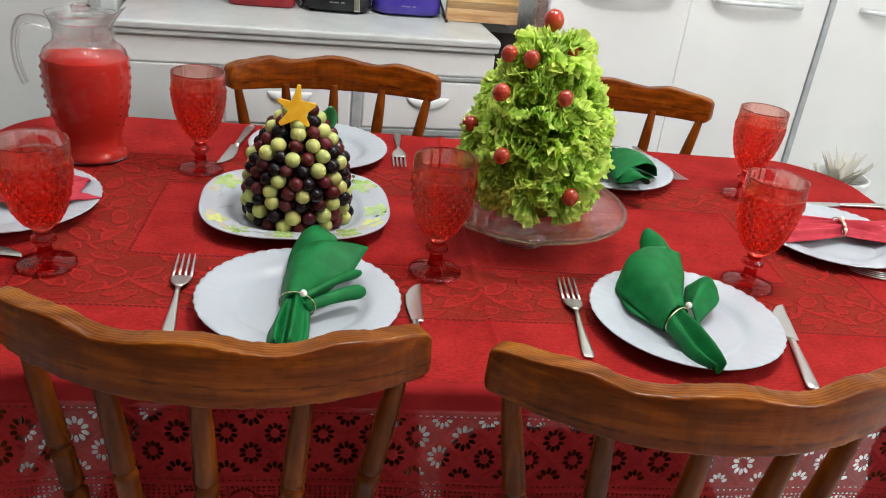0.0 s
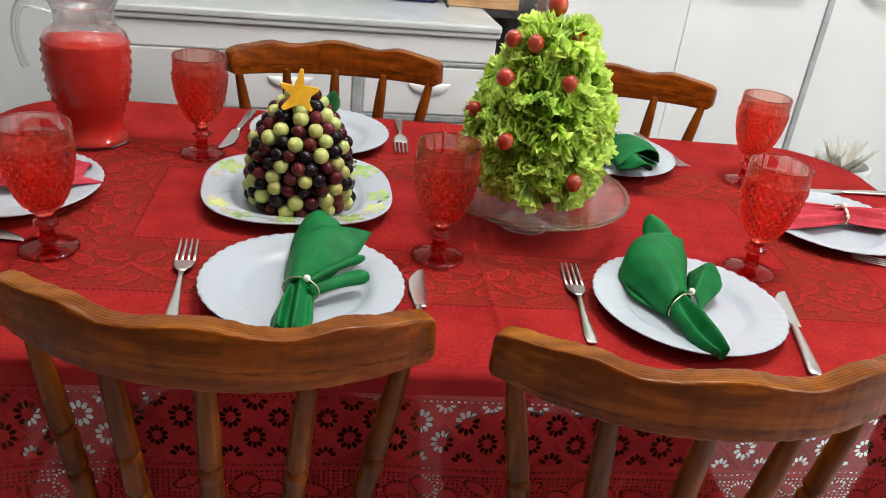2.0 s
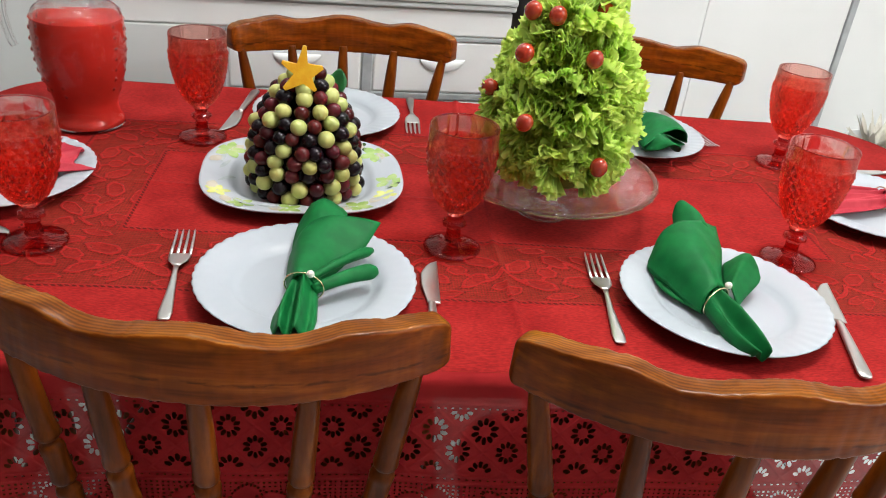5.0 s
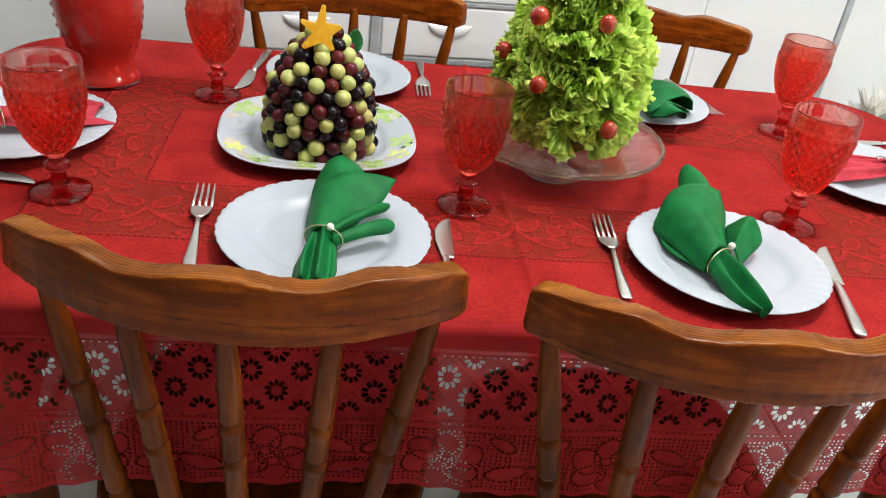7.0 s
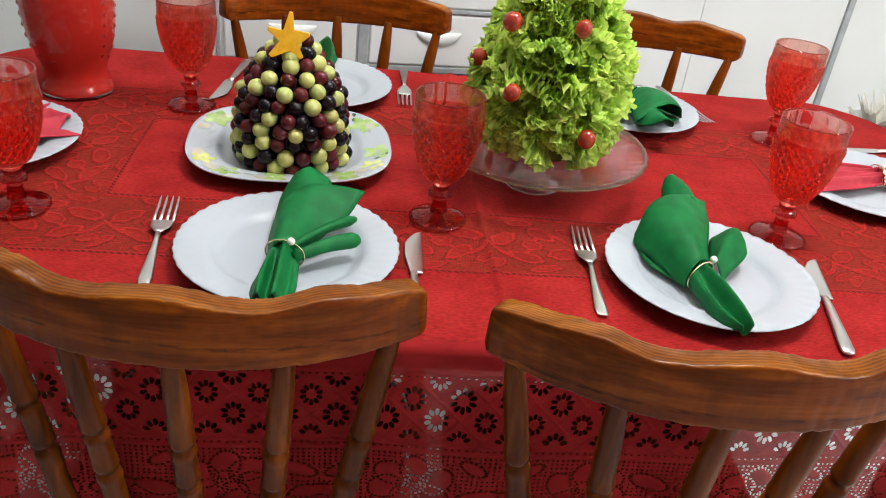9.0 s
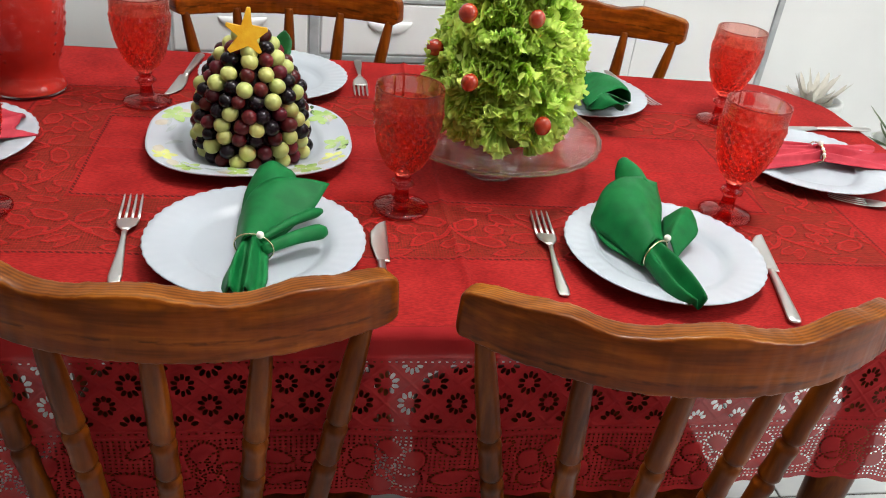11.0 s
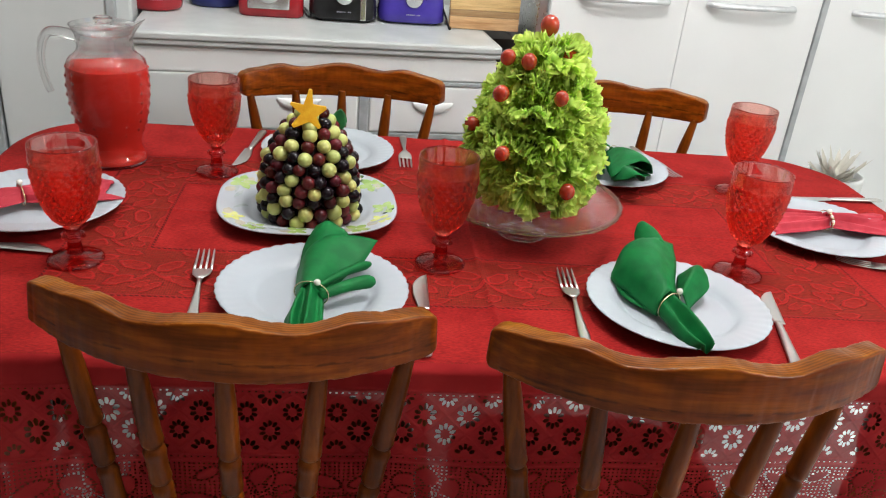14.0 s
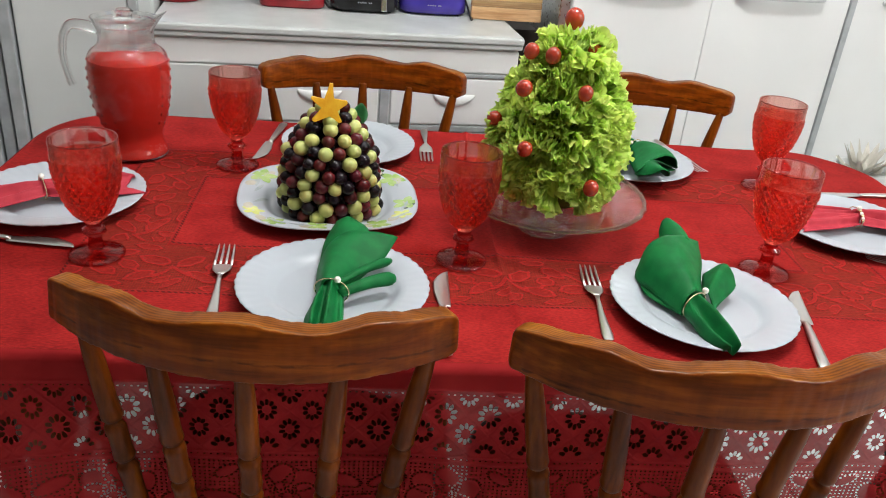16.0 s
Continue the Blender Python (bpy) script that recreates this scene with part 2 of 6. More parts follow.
# ---- mesh helpers ----
def mesh_object(name, bm, mat, smooth=True):
    me = bpy.data.meshes.new(name)
    bmesh.ops.recalc_face_normals(bm, faces=bm.faces)
    bm.to_mesh(me)
    bm.free()
    for p in me.polygons:
        p.use_smooth = smooth
    for k in mat if isinstance(mat, (list, tuple)) else (mat,):
        me.materials.append(k)
    return new(name, me)


def part(name, bm, mat, parent, label="", smooth=True):
    o = mesh_object(name, bm, mat, smooth)
    o.parent = parent
    if label:
        o["label"] = label
    return o


def thing(name, m, label, category, group="", kind=""):
    o = new(name)
    o.empty_display_size = 0.05
    o.matrix_world = m
    return tagged(o, label, category, group, kind)


def box(lo, hi, bevel=0.0, segments=2):
    bm = bmesh.new()
    bmesh.ops.create_cube(bm, size=1)
    for v in bm.verts:
        v.co = Vector([lo[k] + (v.co[k] + 0.5) * (hi[k] - lo[k]) for k in range(3)])
    if bevel:
        bmesh.ops.bevel(bm, geom=bm.edges[:], offset=bevel, segments=segments, affect="EDGES", profile=0.5)
    return bm


def grid_mesh(points, close_u=False, close_v=False, caps=False):
    """A skin over rows of points."""
    bm = bmesh.new()
    vs = [[bm.verts.new(p) for p in row] for row in points]
    n, k = len(vs), len(vs[0])
    for a in range(n if close_u else n - 1):
        for b in range(k if close_v else k - 1):
            q = [vs[a][b], vs[(a + 1) % n][b], vs[(a + 1) % n][(b + 1) % k], vs[a][(b + 1) % k]]
            try:
                bm.faces.new(q)
            except ValueError:
                pass
    if caps:
        for row in (vs[0], vs[-1]):
            try:
                bm.faces.new(row)
            except ValueError:
                pass
    return bm


def lathe(profile, n=48, shape=None):
    """Turns rows of (radius, height) round z; shape(a, r, z) may change the radius."""
    rows = []
    for r, z in profile:
        rows.append([((s := (shape(a, r, z) if shape else r)) * math.cos(a), s * math.sin(a), z) for a in (2 * math.pi * k / n for k in range(n))])
    return grid_mesh(rows, close_v=True)


def spline(points, n):
    """n steps between each two of the points, on a smooth curve through them."""
    p = [Vector(q) for q in points]
    p = [2 * p[0] - p[1], *p, 2 * p[-1] - p[-2]]
    out = []
    for k in range(1, len(p) - 2):
        for j in range(n):
            t = j / n
            a, b, c, d = p[k - 1], p[k], p[k + 1], p[k + 2]
            out.append(0.5 * (2 * b + (c - a) * t + (2 * a - 5 * b + 4 * c - d) * t * t + (3 * b - a - 3 * c + d) * t ** 3))
    out.append(p[-2])
    return out


def tube(path, radii, n=12, flat=1.0, caps=True):
    """A round bar along a path, of changing radius."""
    path = [Vector(p) for p in path]
    rows, side = [], None
    for k, p in enumerate(path):
        d = (path[min(k + 1, len(path) - 1)] - path[max(k - 1, 0)]).normalized()
        if side is None:
            side = d.orthogonal().normalized()
        side = (side - d * side.dot(d)).normalized()
        up = d.cross(side)
        r = radii[k] if isinstance(radii, (list, tuple)) else radii
        rows.append([p + r * (math.cos(a) * side + flat * math.sin(a) * up) for a in (2 * math.pi * j / n for j in range(n))])
    return grid_mesh(rows, close_v=True, caps=caps)


def merge(*bms):
    out = bmesh.new()
    for b in bms:
        me = bpy.data.meshes.new("merge")
        b.to_mesh(me)
        b.free()
        out.from_mesh(me)
        bpy.data.meshes.remove(me)
    return out


def structure(name, bm, mat, label, category="", smooth=False):
    return tagged(mesh_object(name, bm, mat, smooth), label, category, kind="structure")


# ---- room ----
X0, X1, Y0, Y1, ZC = -2.6, 2.8, -3.4, 1.75, 2.68
structure("wall_north", box((X0 - 0.12, Y1, 0), (X1 + 0.12, Y1 + 0.12, ZC)), WALL, "plain off-white painted kitchen wall", "wall")
# south and west walls stay out of view; their dark colour limits fill light
structure("wall_south", box((X0 - 0.12, Y0 - 0.12, 0), (X1 + 0.12, Y0, ZC)), DIM_WALL, "plain unseen wall, darkened to cut bounced light", "wall")
structure("wall_west", box((X0 - 0.12, Y0, 0), (X0, Y1, ZC)), DIM_WALL, "plain unseen wall, darkened to cut bounced light", "wall")
structure("wall_east", box((X1, Y0, 0), (X1 + 0.12, Y1, ZC)), WALL, "plain off-white painted wall", "wall")
structure("ceiling", box((X0 - 0.12, Y0 - 0.12, ZC), (X1 + 0.12, Y1 + 0.12, ZC + 0.1)), WALL, "plain white ceiling", "ceiling")
floor = structure("floor", box((X0 - 0.12, Y0 - 0.12, -0.1), (X1 + 0.12, Y1 + 0.12, -0.003)), GROUT, "white ceramic tiled floor with dark grout", "floor")

# ---- table ----
TOP = 0.78
HX, HY, RC = 0.845, 0.43, 0.16


def table():
    t = thing("dining_table", pose(0, 0, 0), "dark wooden dining table under a red lace cloth", "table")
    rows = []
    for z, inset in ((TOP - 0.032, 0.006), (TOP - 0.028, 0.002), (TOP - 0.008, 0.002), (TOP - 0.004, 0.006)):
        rows.append([(x, y, z) for x, y in outline(-0.004 - inset, 10)])
    part("tabletop", grid_mesh(rows, close_v=True, caps=True), LEG_WOOD, t, smooth=False)
    part("apron", merge(*[box(a, b, 0.003) for a, b in (((-0.70, -0.33, 0.66), (0.70, -0.31, 0.745)), ((-0.70, 0.31, 0.66), (0.70, 0.33, 0.745)), ((-0.70, -0.31, 0.66), (-0.68, 0.31, 0.745)), ((0.68, -0.31, 0.66), (0.70, 0.31, 0.745)))]), LEG_WOOD, t, smooth=False)
    prof = [(0.0, 0), (0.022, 0), (0.026, 0.03), (0.03, 0.2), (0.036, 0.45), (0.028, 0.5), (0.04, 0.54), (0.04, 0.745), (0, 0.745)]
    for x in (-0.66, 0.66):
        for y in (-0.29, 0.29):
            b = lathe(prof, 16)
            bmesh.ops.translate(b, verts=b.verts, vec=(x, y, 0))
            part("leg", b, LEG_WOOD, t)


def outline(off, corner=16, straight=1):
    """Points round the table's edge, moved out by off, from the near left corner on, anticlockwise seen from above."""
    pts = []
    for cx, cy, a0 in ((HX - RC, -HY + RC, -90), (HX - RC, HY - RC, 0), (-HX + RC, HY - RC, 90), (-HX + RC, -HY + RC, 180)):
        for k in range(corner + 1):
            a = radians(a0 + 90 * k / corner)
            pts.append((cx + (RC + off) * math.cos(a), cy + (RC + off) * math.sin(a)))
    return pts


table()

# ---- tablecloth ----
def lace_cloth(name, fine, tones):
    m = material(name, tones[1], 0.78, specular=0.10)
    r, mp = grain(m, tones, 16, detail=8, lo=0.3, hi=0.7)
    weave = node(m, "ShaderNodeTexNoise", Scale=1.0, Detail=2)
    wm = coords(m, (170, 620, 620))
    link(m, wm, "Vector", weave, "Vector")
    b = node(m, "ShaderNodeBump", Strength=0.35, Distance=0.0006)
    link(m, weave, "Fac", b, "Height")
    link(m, b, "Normal", bsdf(m), "Normal")
    if fine:
        tree = m.node_tree

        def value(key):
            n = tree.nodes.new("ShaderNodeAttribute")
            n.attribute_name = key
            return n.outputs["Fac"]

        def calc(op, a, b=0.0):
            n = tree.nodes.new("ShaderNodeMath")
            n.operation = op
            for k, q in ((0, a), (1, b)):
                if isinstance(q, (int, float)):
                    n.inputs[k].default_value = q
                else:
                    tree.links.new(q, n.inputs[k])
            return n.outputs["Value"]

        def step_down(v, lo, hi):
            n = node(m, "ShaderNodeMapRange", From_Min=lo, From_Max=hi, To_Min=1.0, To_Max=0.0)
            tree.links.new(v, n.inputs["Value"])
            return n.outputs["Result"]

        def blend(f, a, b):
            n = tree.nodes.new("ShaderNodeMix")
            n.data_type = "RGBA"
            tree.links.new(f, n.inputs[0])
            for k, q in ((6, a), (7, b)):
                if isinstance(q, tuple):
                    n.inputs[k].default_value = q
                else:
                    tree.links.new(q, n.inputs[k])
            return n.outputs[2]

        place = tree.nodes.new("ShaderNodeSeparateXYZ")
        link(m, coords(m, (1, 1, 1)), "Vector", place, "Vector")
        px, py = place.outputs["X"], place.outputs["Y"]
        motif, band, hem = value("motif"), value("band"), value("hem")
        outline_ = step_down(calc("ABSOLUTE", motif), 0.10, 0.17)
        inside = step_down(motif, -0.30, -0.20)
        # net of small holes in rows
        cells = calc("MULTIPLY", calc("SINE", calc("MULTIPLY", px, 2 * math.pi / 0.0072)), calc("SINE", calc("MULTIPLY", py, 2 * math.pi / 0.0096)))
        wobble = node(m, "ShaderNodeTexNoise", Scale=120.0, Detail=2)
        link(m, coords(m, (1, 1, 1)), "Vector", wobble, "Vector")
        cells = calc("ADD", calc("ABSOLUTE", cells), calc("MULTIPLY", calc("SUBTRACT", wobble.outputs["Fac"], 0.5), 0.8))
        holes = calc("SUBTRACT", 1.0, step_down(cells, 0.15, 0.40))
        open_ = calc("MULTIPLY", calc("MULTIPLY", band, calc("SUBTRACT", 1.0, outline_)), calc("SUBTRACT", 1.0, calc("MULTIPLY", inside, 0.55)))
        net = calc("MULTIPLY", open_, calc("ADD", calc("MULTIPLY", holes, 0.72), 0.18))
        # drawn-thread dashes along the edges of the frame
        dash = step_down(calc("SINE", calc("MULTIPLY", calc("ADD", px, py), 2 * math.pi / 0.0078)), 0.2, 0.6)
        dash = calc("MULTIPLY", step_down(calc("ABSOLUTE", hem), 0.0015, 0.0025), dash)
        # beads round the motifs
        bead = calc("MULTIPLY", step_down(calc("ABSOLUTE", calc("SUBTRACT", motif, 0.26)), 0.04, 0.10), step_down(calc("SINE", calc("MULTIPLY", calc("SUBTRACT", px, py), 2 * math.pi / 0.0058)), -0.2, 0.3))
        bead = calc("MULTIPLY", calc("MULTIPLY", bead, band), 0.75)
        colour = blend(net, r.outputs["Color"], (0.175, 0.021, 0.010, 1))
        colour = blend(calc("MULTIPLY", outline_, calc("MULTIPLY", band, 0.5)), colour, (0.42, 0.022, 0.020, 1))
        colour = blend(calc("MAXIMUM", dash, bead), colour, (0.110, 0.010, 0.007, 1))
        # single threads, lighter and darker
        thread = node(m, "ShaderNodeMapRange", From_Min=0.30, From_Max=0.70, To_Min=0.72, To_Max=1.30)
        link(m, weave, "Fac", thread, "Value")
        spun = tree.nodes.new("ShaderNodeMix")
        spun.data_type, spun.blend_type = "RGBA", "MULTIPLY"
        spun.inputs[0].default_value = 1.0
        tree.links.new(colour, spun.inputs[6])
        tree.links.new(thread.outputs["Result"], spun.inputs[7])
        tree.links.new(spun.outputs[2], bsdf(m).inputs["Base Color"])
        relief = calc("SUBTRACT", calc("ADD", calc("MULTIPLY", weave.outputs["Fac"], 0.7), calc("MULTIPLY", outline_, calc("MULTIPLY", band, 1.6))), calc("ADD", calc("MULTIPLY", net, 1.0), calc("MULTIPLY", dash, 1.5)))
        tree.links.new(relief, b.inputs["Height"])
        b.inputs["Strength"].default_value = 0.6
    return m


CLOTH_TOP = lace_cloth("red_lace_tablecloth", True, [(0.235, 0.0100, 0.0095), (0.290, 0.0135, 0.0125), (0.345, 0.0185, 0.0165)])
# same fabric as the top, toned lighter to paint in missing front light
CLOTH_DROP = lace_cloth("lit_red_lace_border", False, [(0.280, 0.0120, 0.0140), (0.335, 0.0160, 0.0180), (0.390, 0.0220, 0.0225)])
# the thin border lets some light through between its threads
gauze = CLOTH_DROP.node_tree.nodes.new("ShaderNodeBsdfTransparent")
gauze_mix = CLOTH_DROP.node_tree.nodes.new("ShaderNodeMixShader")
gauze_mix.inputs["Fac"].default_value = 0.11
link(CLOTH_DROP, bsdf(CLOTH_DROP), "BSDF", gauze_mix, 1)
link(CLOTH_DROP, gauze, "BSDF", gauze_mix, 2)
link(CLOTH_DROP, gauze_mix, "Shader", CLOTH_DROP.node_tree.nodes["Material Output"], "Surface")


def leaf_field(a, b, width):
    """Solid motifs of a lace band: below 0 inside a leaf or flower. a runs along the band, b across it from its middle."""
    out = np.full(np.broadcast(a, b).shape, 1.0)
    period = 0.118
    a, b = a + 0.004 * np.sin(b * 70), b + 0.003 * np.sin(a * 60)
    k = np.floor(a / period)
    u = a - (k + 0.5) * period
    flip = np.where(k % 2 == 0, 1, -1)
    for du, db, ang, la, lb in ((-0.034, 0.014, 0.7, 0.020, 0.010), (-0.016, -0.026, -0.5, 0.022, 0.009), (0.018, 0.024, 2.4, 0.019, 0.010), (0.036, -0.018, 0.3, 0.021, 0.011), (0.0, 0.0, 0.0, 0.012, 0.011), (0.054, 0.034, -0.4, 0.014, 0.008), (-0.052, -0.044, 0.9, 0.014, 0.008), (0.012, -0.052, 0.1, 0.018, 0.007), (-0.014, 0.052, -0.2, 0.017, 0.007)):
        x, y = u - du, b * flip - db * width / 0.13
        p, q = x * math.cos(ang) + y * math.sin(ang), -x * math.sin(ang) + y * math.cos(ang)
        lobes = 1 + 0.05 * np.cos(6 * np.arctan2(q / lb, p / la))
        out = np.minimum(out, np.sqrt((p / la) ** 2 + (q / lb) ** 2) / lobes - 1)
    # a winding stem
    stem = np.abs(b * flip - 0.026 * np.sin(2 * math.pi * u / period)) / 0.0026 - 1
    return np.minimum(out, stem * 0.2)


def cloth_top(parent):
    step = 0.0021
    xs = np.linspace(-HX, HX, int(2 * HX / step) + 1)
    ys = np.linspace(-HY, HY, int(2 * HY / step) + 1)
    gx, gy = np.meshgrid(xs, ys, indexing="ij")
    qx, qy = np.maximum(np.abs(gx) - HX + RC, 0), np.maximum(np.abs(gy) - HY + RC, 0)
    far = np.hypot(qx, qy)
    d = far - RC
    keep = (d[:-1, :-1] + d[1:, :-1] + d[1:, 1:] + d[:-1, 1:]) / 4 < 0
    out = d > 0
    safe = np.where(far > 1e-9, far, 1)
    gx = np.where(out, np.sign(gx) * (HX - RC + qx / safe * RC), gx)
    gy = np.where(out, np.sign(gy) * (HY - RC + qy / safe * RC), gy)
    # the frame of lace round the plain middle
    ox0, ox1, oy0, oy1 = -0.625, 0.600, -0.294, 0.230
    ix0, ix1, iy0, iy1 = -0.502, 0.476, -0.150, 0.108
    inside_o = np.minimum.reduce([gx - ox0, ox1 - gx, gy - oy0, oy1 - gy])
    outside_i = np.maximum.reduce([ix0 - gx, gx - ix1, iy0 - gy, gy - iy1])
    band = (inside_o > 0.006) & (outside_i > 0.006)
    near_side = gy < iy0
    far_side = gy > iy1
    left_side = ~near_side & ~far_side & (gx < 0)
    along = np.where(near_side | far_side, gx, gy)
    across = np.where(near_side, gy - (oy0 + iy0) / 2, np.where(far_side, gy - (oy1 + iy1) / 2, np.where(left_side, gx - (ox0 + ix0) / 2, gx - (ox1 + ix1) / 2)))
    motif = leaf_field(along + 0.013, across, 0.14)
    # the drawn-thread lines run along both edges of the frame
    edge = np.minimum(np.abs(inside_o), np.abs(outside_i))
    hem = np.where(inside_o < -0.01, 1.0, np.where((outside_i > -0.01), edge, 1.0))
    z = TOP + 0.0011 * np.sin(gx * 21 + 2 * np.sin(gy * 9)) * np.sin(gy * 17 + 1)
    z += 0.0048 * np.exp(-(np.abs(gx + 0.013 - 0.004 * np.sin(gy * 14)) / 0.006) ** 1.3) + 0.0012 * np.exp(-((gx - 0.012) / 0.006) ** 2) + 0.0018 * np.exp(-(np.abs(gy + 0.02 + 0.02 * gx) / 0.005) ** 1.3)
    z += 0.0015 * np.where(band, np.exp(-(motif / 0.25) ** 2), 0) + 0.0016 * np.exp(-(edge / 0.005) ** 2) * (inside_o > -0.01)
    n1, n2 = gx.shape
    co = np.stack([gx, gy, z], -1).reshape(-1, 3)
    idx = np.arange(n1 * n2).reshape(n1, n2)
    faces = np.stack([idx[:-1, :-1], idx[1:, :-1], idx[1:, 1:], idx[:-1, 1:]], -1)[keep]
    me = bpy.data.meshes.new("cloth_top")
    me.from_pydata(co.tolist(), [], faces.tolist())
    for key, values in (("motif", motif), ("band", band * 1.0), ("hem", hem)):
        me.attributes.new(key, "FLOAT", "POINT").data.foreach_set("value", values.ravel().astype(np.float32))
    me.materials.append(CLOTH_TOP)
    for p in me.polygons:
        p.use_smooth = True
    o = new("cloth_top", me)
    o.parent = parent


def rose_field(s, h):
    """Solid roses and leaves of the border's lower band: below 0 inside, and the distance from the next petal's outline with the way along it."""
    period = 0.205
    cell = np.floor(s / period)
    u = s - (cell + 0.5) * period
    w = h - 0.196
    flip = np.where(cell % 2 == 0, 1, -1)
    u = u * flip
    solid, line, along = np.full(s.shape, 1.0), np.full(s.shape, 1.0), np.zeros(s.shape)
    petals = [(0.0, 0.004, 0.2, 0.0165, 0.0150)]
    petals += [(0.031 * math.cos(a), 0.0225 * math.sin(a) + 0.004, a + 0.5, 0.0215, 0.0165) for a in (0.3, 1.4, 2.4, 3.5, 4.6, 5.5)]
    petals += [(0.074, -0.012, 0.35, 0.0250, 0.0105), (0.088, 0.024, -0.30, 0.0225, 0.0100), (-0.078, 0.018, 0.25, 0.0260, 0.0115), (-0.070, -0.026, -0.5, 0.0170, 0.0080)]
    for du, dw, ang, la, lb in petals:
        x, y = u - du, w - dw
        p, q = x * math.cos(ang) + y * math.sin(ang), -x * math.sin(ang) + y * math.cos(ang)
        d = (np.sqrt((p / la) ** 2 + (q / lb) ** 2) - 1) * min(la, lb)
        turn = np.arctan2(q / lb, p / la) * (la + lb) / 2
        near = np.abs(d) < line
        line, along = np.where(near, np.abs(d), line), np.where(near, turn, along)
        solid = np.minimum(solid, d)
    return solid, line, along


def drop_holes(s, h):
    """Below 0 inside a hole of the border: s along the edge, h down from the top."""
    out = np.full(s.shape, 1.0)
    # two rows of drawn thread
    for row in (0.0455, 0.1435):
        u = (s / 0.0080) % 1.0 - 0.5
        out = np.minimum(out, np.maximum(np.abs(u) * 0.0080 - 0.0015, np.abs(h - row) - 0.0009))
    # eyelet flowers on a diamond lattice, taller than wide, the outer rows halved
    px = 0.0545
    for k, hz in enumerate((0.0475, 0.0750, 0.1030, 0.1320)):
        off = 0.5 * (k % 2)
        cell = np.floor(s / px + off)
        u = s - (cell + 0.5 - off) * px
        w = h - hz
        # no two flowers quite alike
        grow = 1 + 0.10 * np.sin(cell * 7.1 + k * 2.3)
        rr, aa = np.hypot(u / 0.0135, w / 0.0164) / grow, np.arctan2(w / 0.0164, u / 0.0135)
        sector = 2 * math.pi / 10
        da = (aa - math.pi / 2 + sector / 2) % sector - sector / 2
        petal = np.sqrt(((rr - 0.72) / 0.28) ** 2 + (da * (0.30 + 0.70 * rr) / 0.18) ** 2) - 1
        if k == 0:
            petal = np.where(w > 0.0015, petal, 1.0)
        if k == 3:
            petal = np.where(w < 0.0015, petal, 1.0)
        out = np.minimum(out, petal * 0.0032)
    # square net round roses and leaves with dotted outlines
    nu, nv = (s / 0.0060) % 1.0 - 0.5, (h / 0.0056) % 1.0 - 0.5
    hole = np.maximum(np.abs(nu) * 0.0060 - 0.0013, np.abs(nv) * 0.0056 - 0.0010)
    solid, line, along = rose_field(s, h)
    band = (h > 0.1490) & (h < 0.2440)
    hole = np.where(band & (solid > 0.0022), hole, 1.0)
    dots = np.hypot(line, ((along / 0.0052) % 1.0 - 0.5) * 0.0052) - 0.0014
    dots = np.where(band & (h < 0.240), dots, 1.0)
    return np.minimum(np.minimum(out, hole), dots)


def drop_relief(s, h):
    """How far the border's threads stand out: ridges along the diamonds, plump petals below."""
    px, pz = 0.0545, 0.0565
    a, b = s / px + (h - 0.0750) / pz, s / px - (h - 0.0750) / pz
    ridge = np.minimum(np.abs(a % 1.0 - 0.5), np.abs(b % 1.0 - 0.5)) * 0.04
    lattice = np.where((h > 0.050) & (h < 0.139), np.exp(-(ridge / 0.0013) ** 2), 0.0)
    solid, line, _ = rose_field(s, h)
    plump = np.where(h > 0.149, np.clip(-solid / 0.010, 0, 1) ** 0.5 - 0.6 * np.exp(-(line / 0.0016) ** 2), 0.0)
    hem = np.exp(-((h - 0.0400) / 0.0016) ** 2) + np.exp(-((h - 0.1385) / 0.0014) ** 2) + np.exp(-((h - 0.1480) / 0.0014) ** 2)
    return 0.0009 * lattice + 0.0016 * plump + 0.0009 * hem


def edge_point(s):
    """Place and outward way on the table's edge, s from the middle of the near side to its right."""
    a, arc, side = HX - RC, RC * math.pi / 2, 2 * (HY - RC)
    total = 4 * a + 4 * arc + 2 * side
    s = (np.asarray(s, float) + a) % total
    x, y, nx, ny = (np.zeros_like(s) for _ in range(4))
    start = 0.0
    for k, (cx, cy, dx, dy, length) in enumerate(((-a, -HY, 1, 0, 2 * a), (HX, -(HY - RC), 0, 1, side), (a, HY, -1, 0, 2 * a), (-HX, HY - RC, 0, -1, side))):
        on = (s >= start) & (s < start + length)
        t = s - start
        x[on], y[on], nx[on], ny[on] = cx + dx * t[on], cy + dy * t[on], dy, -dx
        start += length
        on = (s >= start) & (s < start + arc)
        ang = np.radians(-90 + 90 * k) + (s - start) / RC
        ox, oy = (a, -(HY - RC)) if k == 0 else (a, HY - RC) if k == 1 else (-a, HY - RC) if k == 2 else (-a, -(HY - RC))
        x[on], y[on] = (ox + RC * np.cos(ang))[on], (oy + RC * np.sin(ang))[on]
        nx[on], ny[on] = np.cos(ang)[on], np.sin(ang)[on]
        start += arc
    return x, y, nx, ny


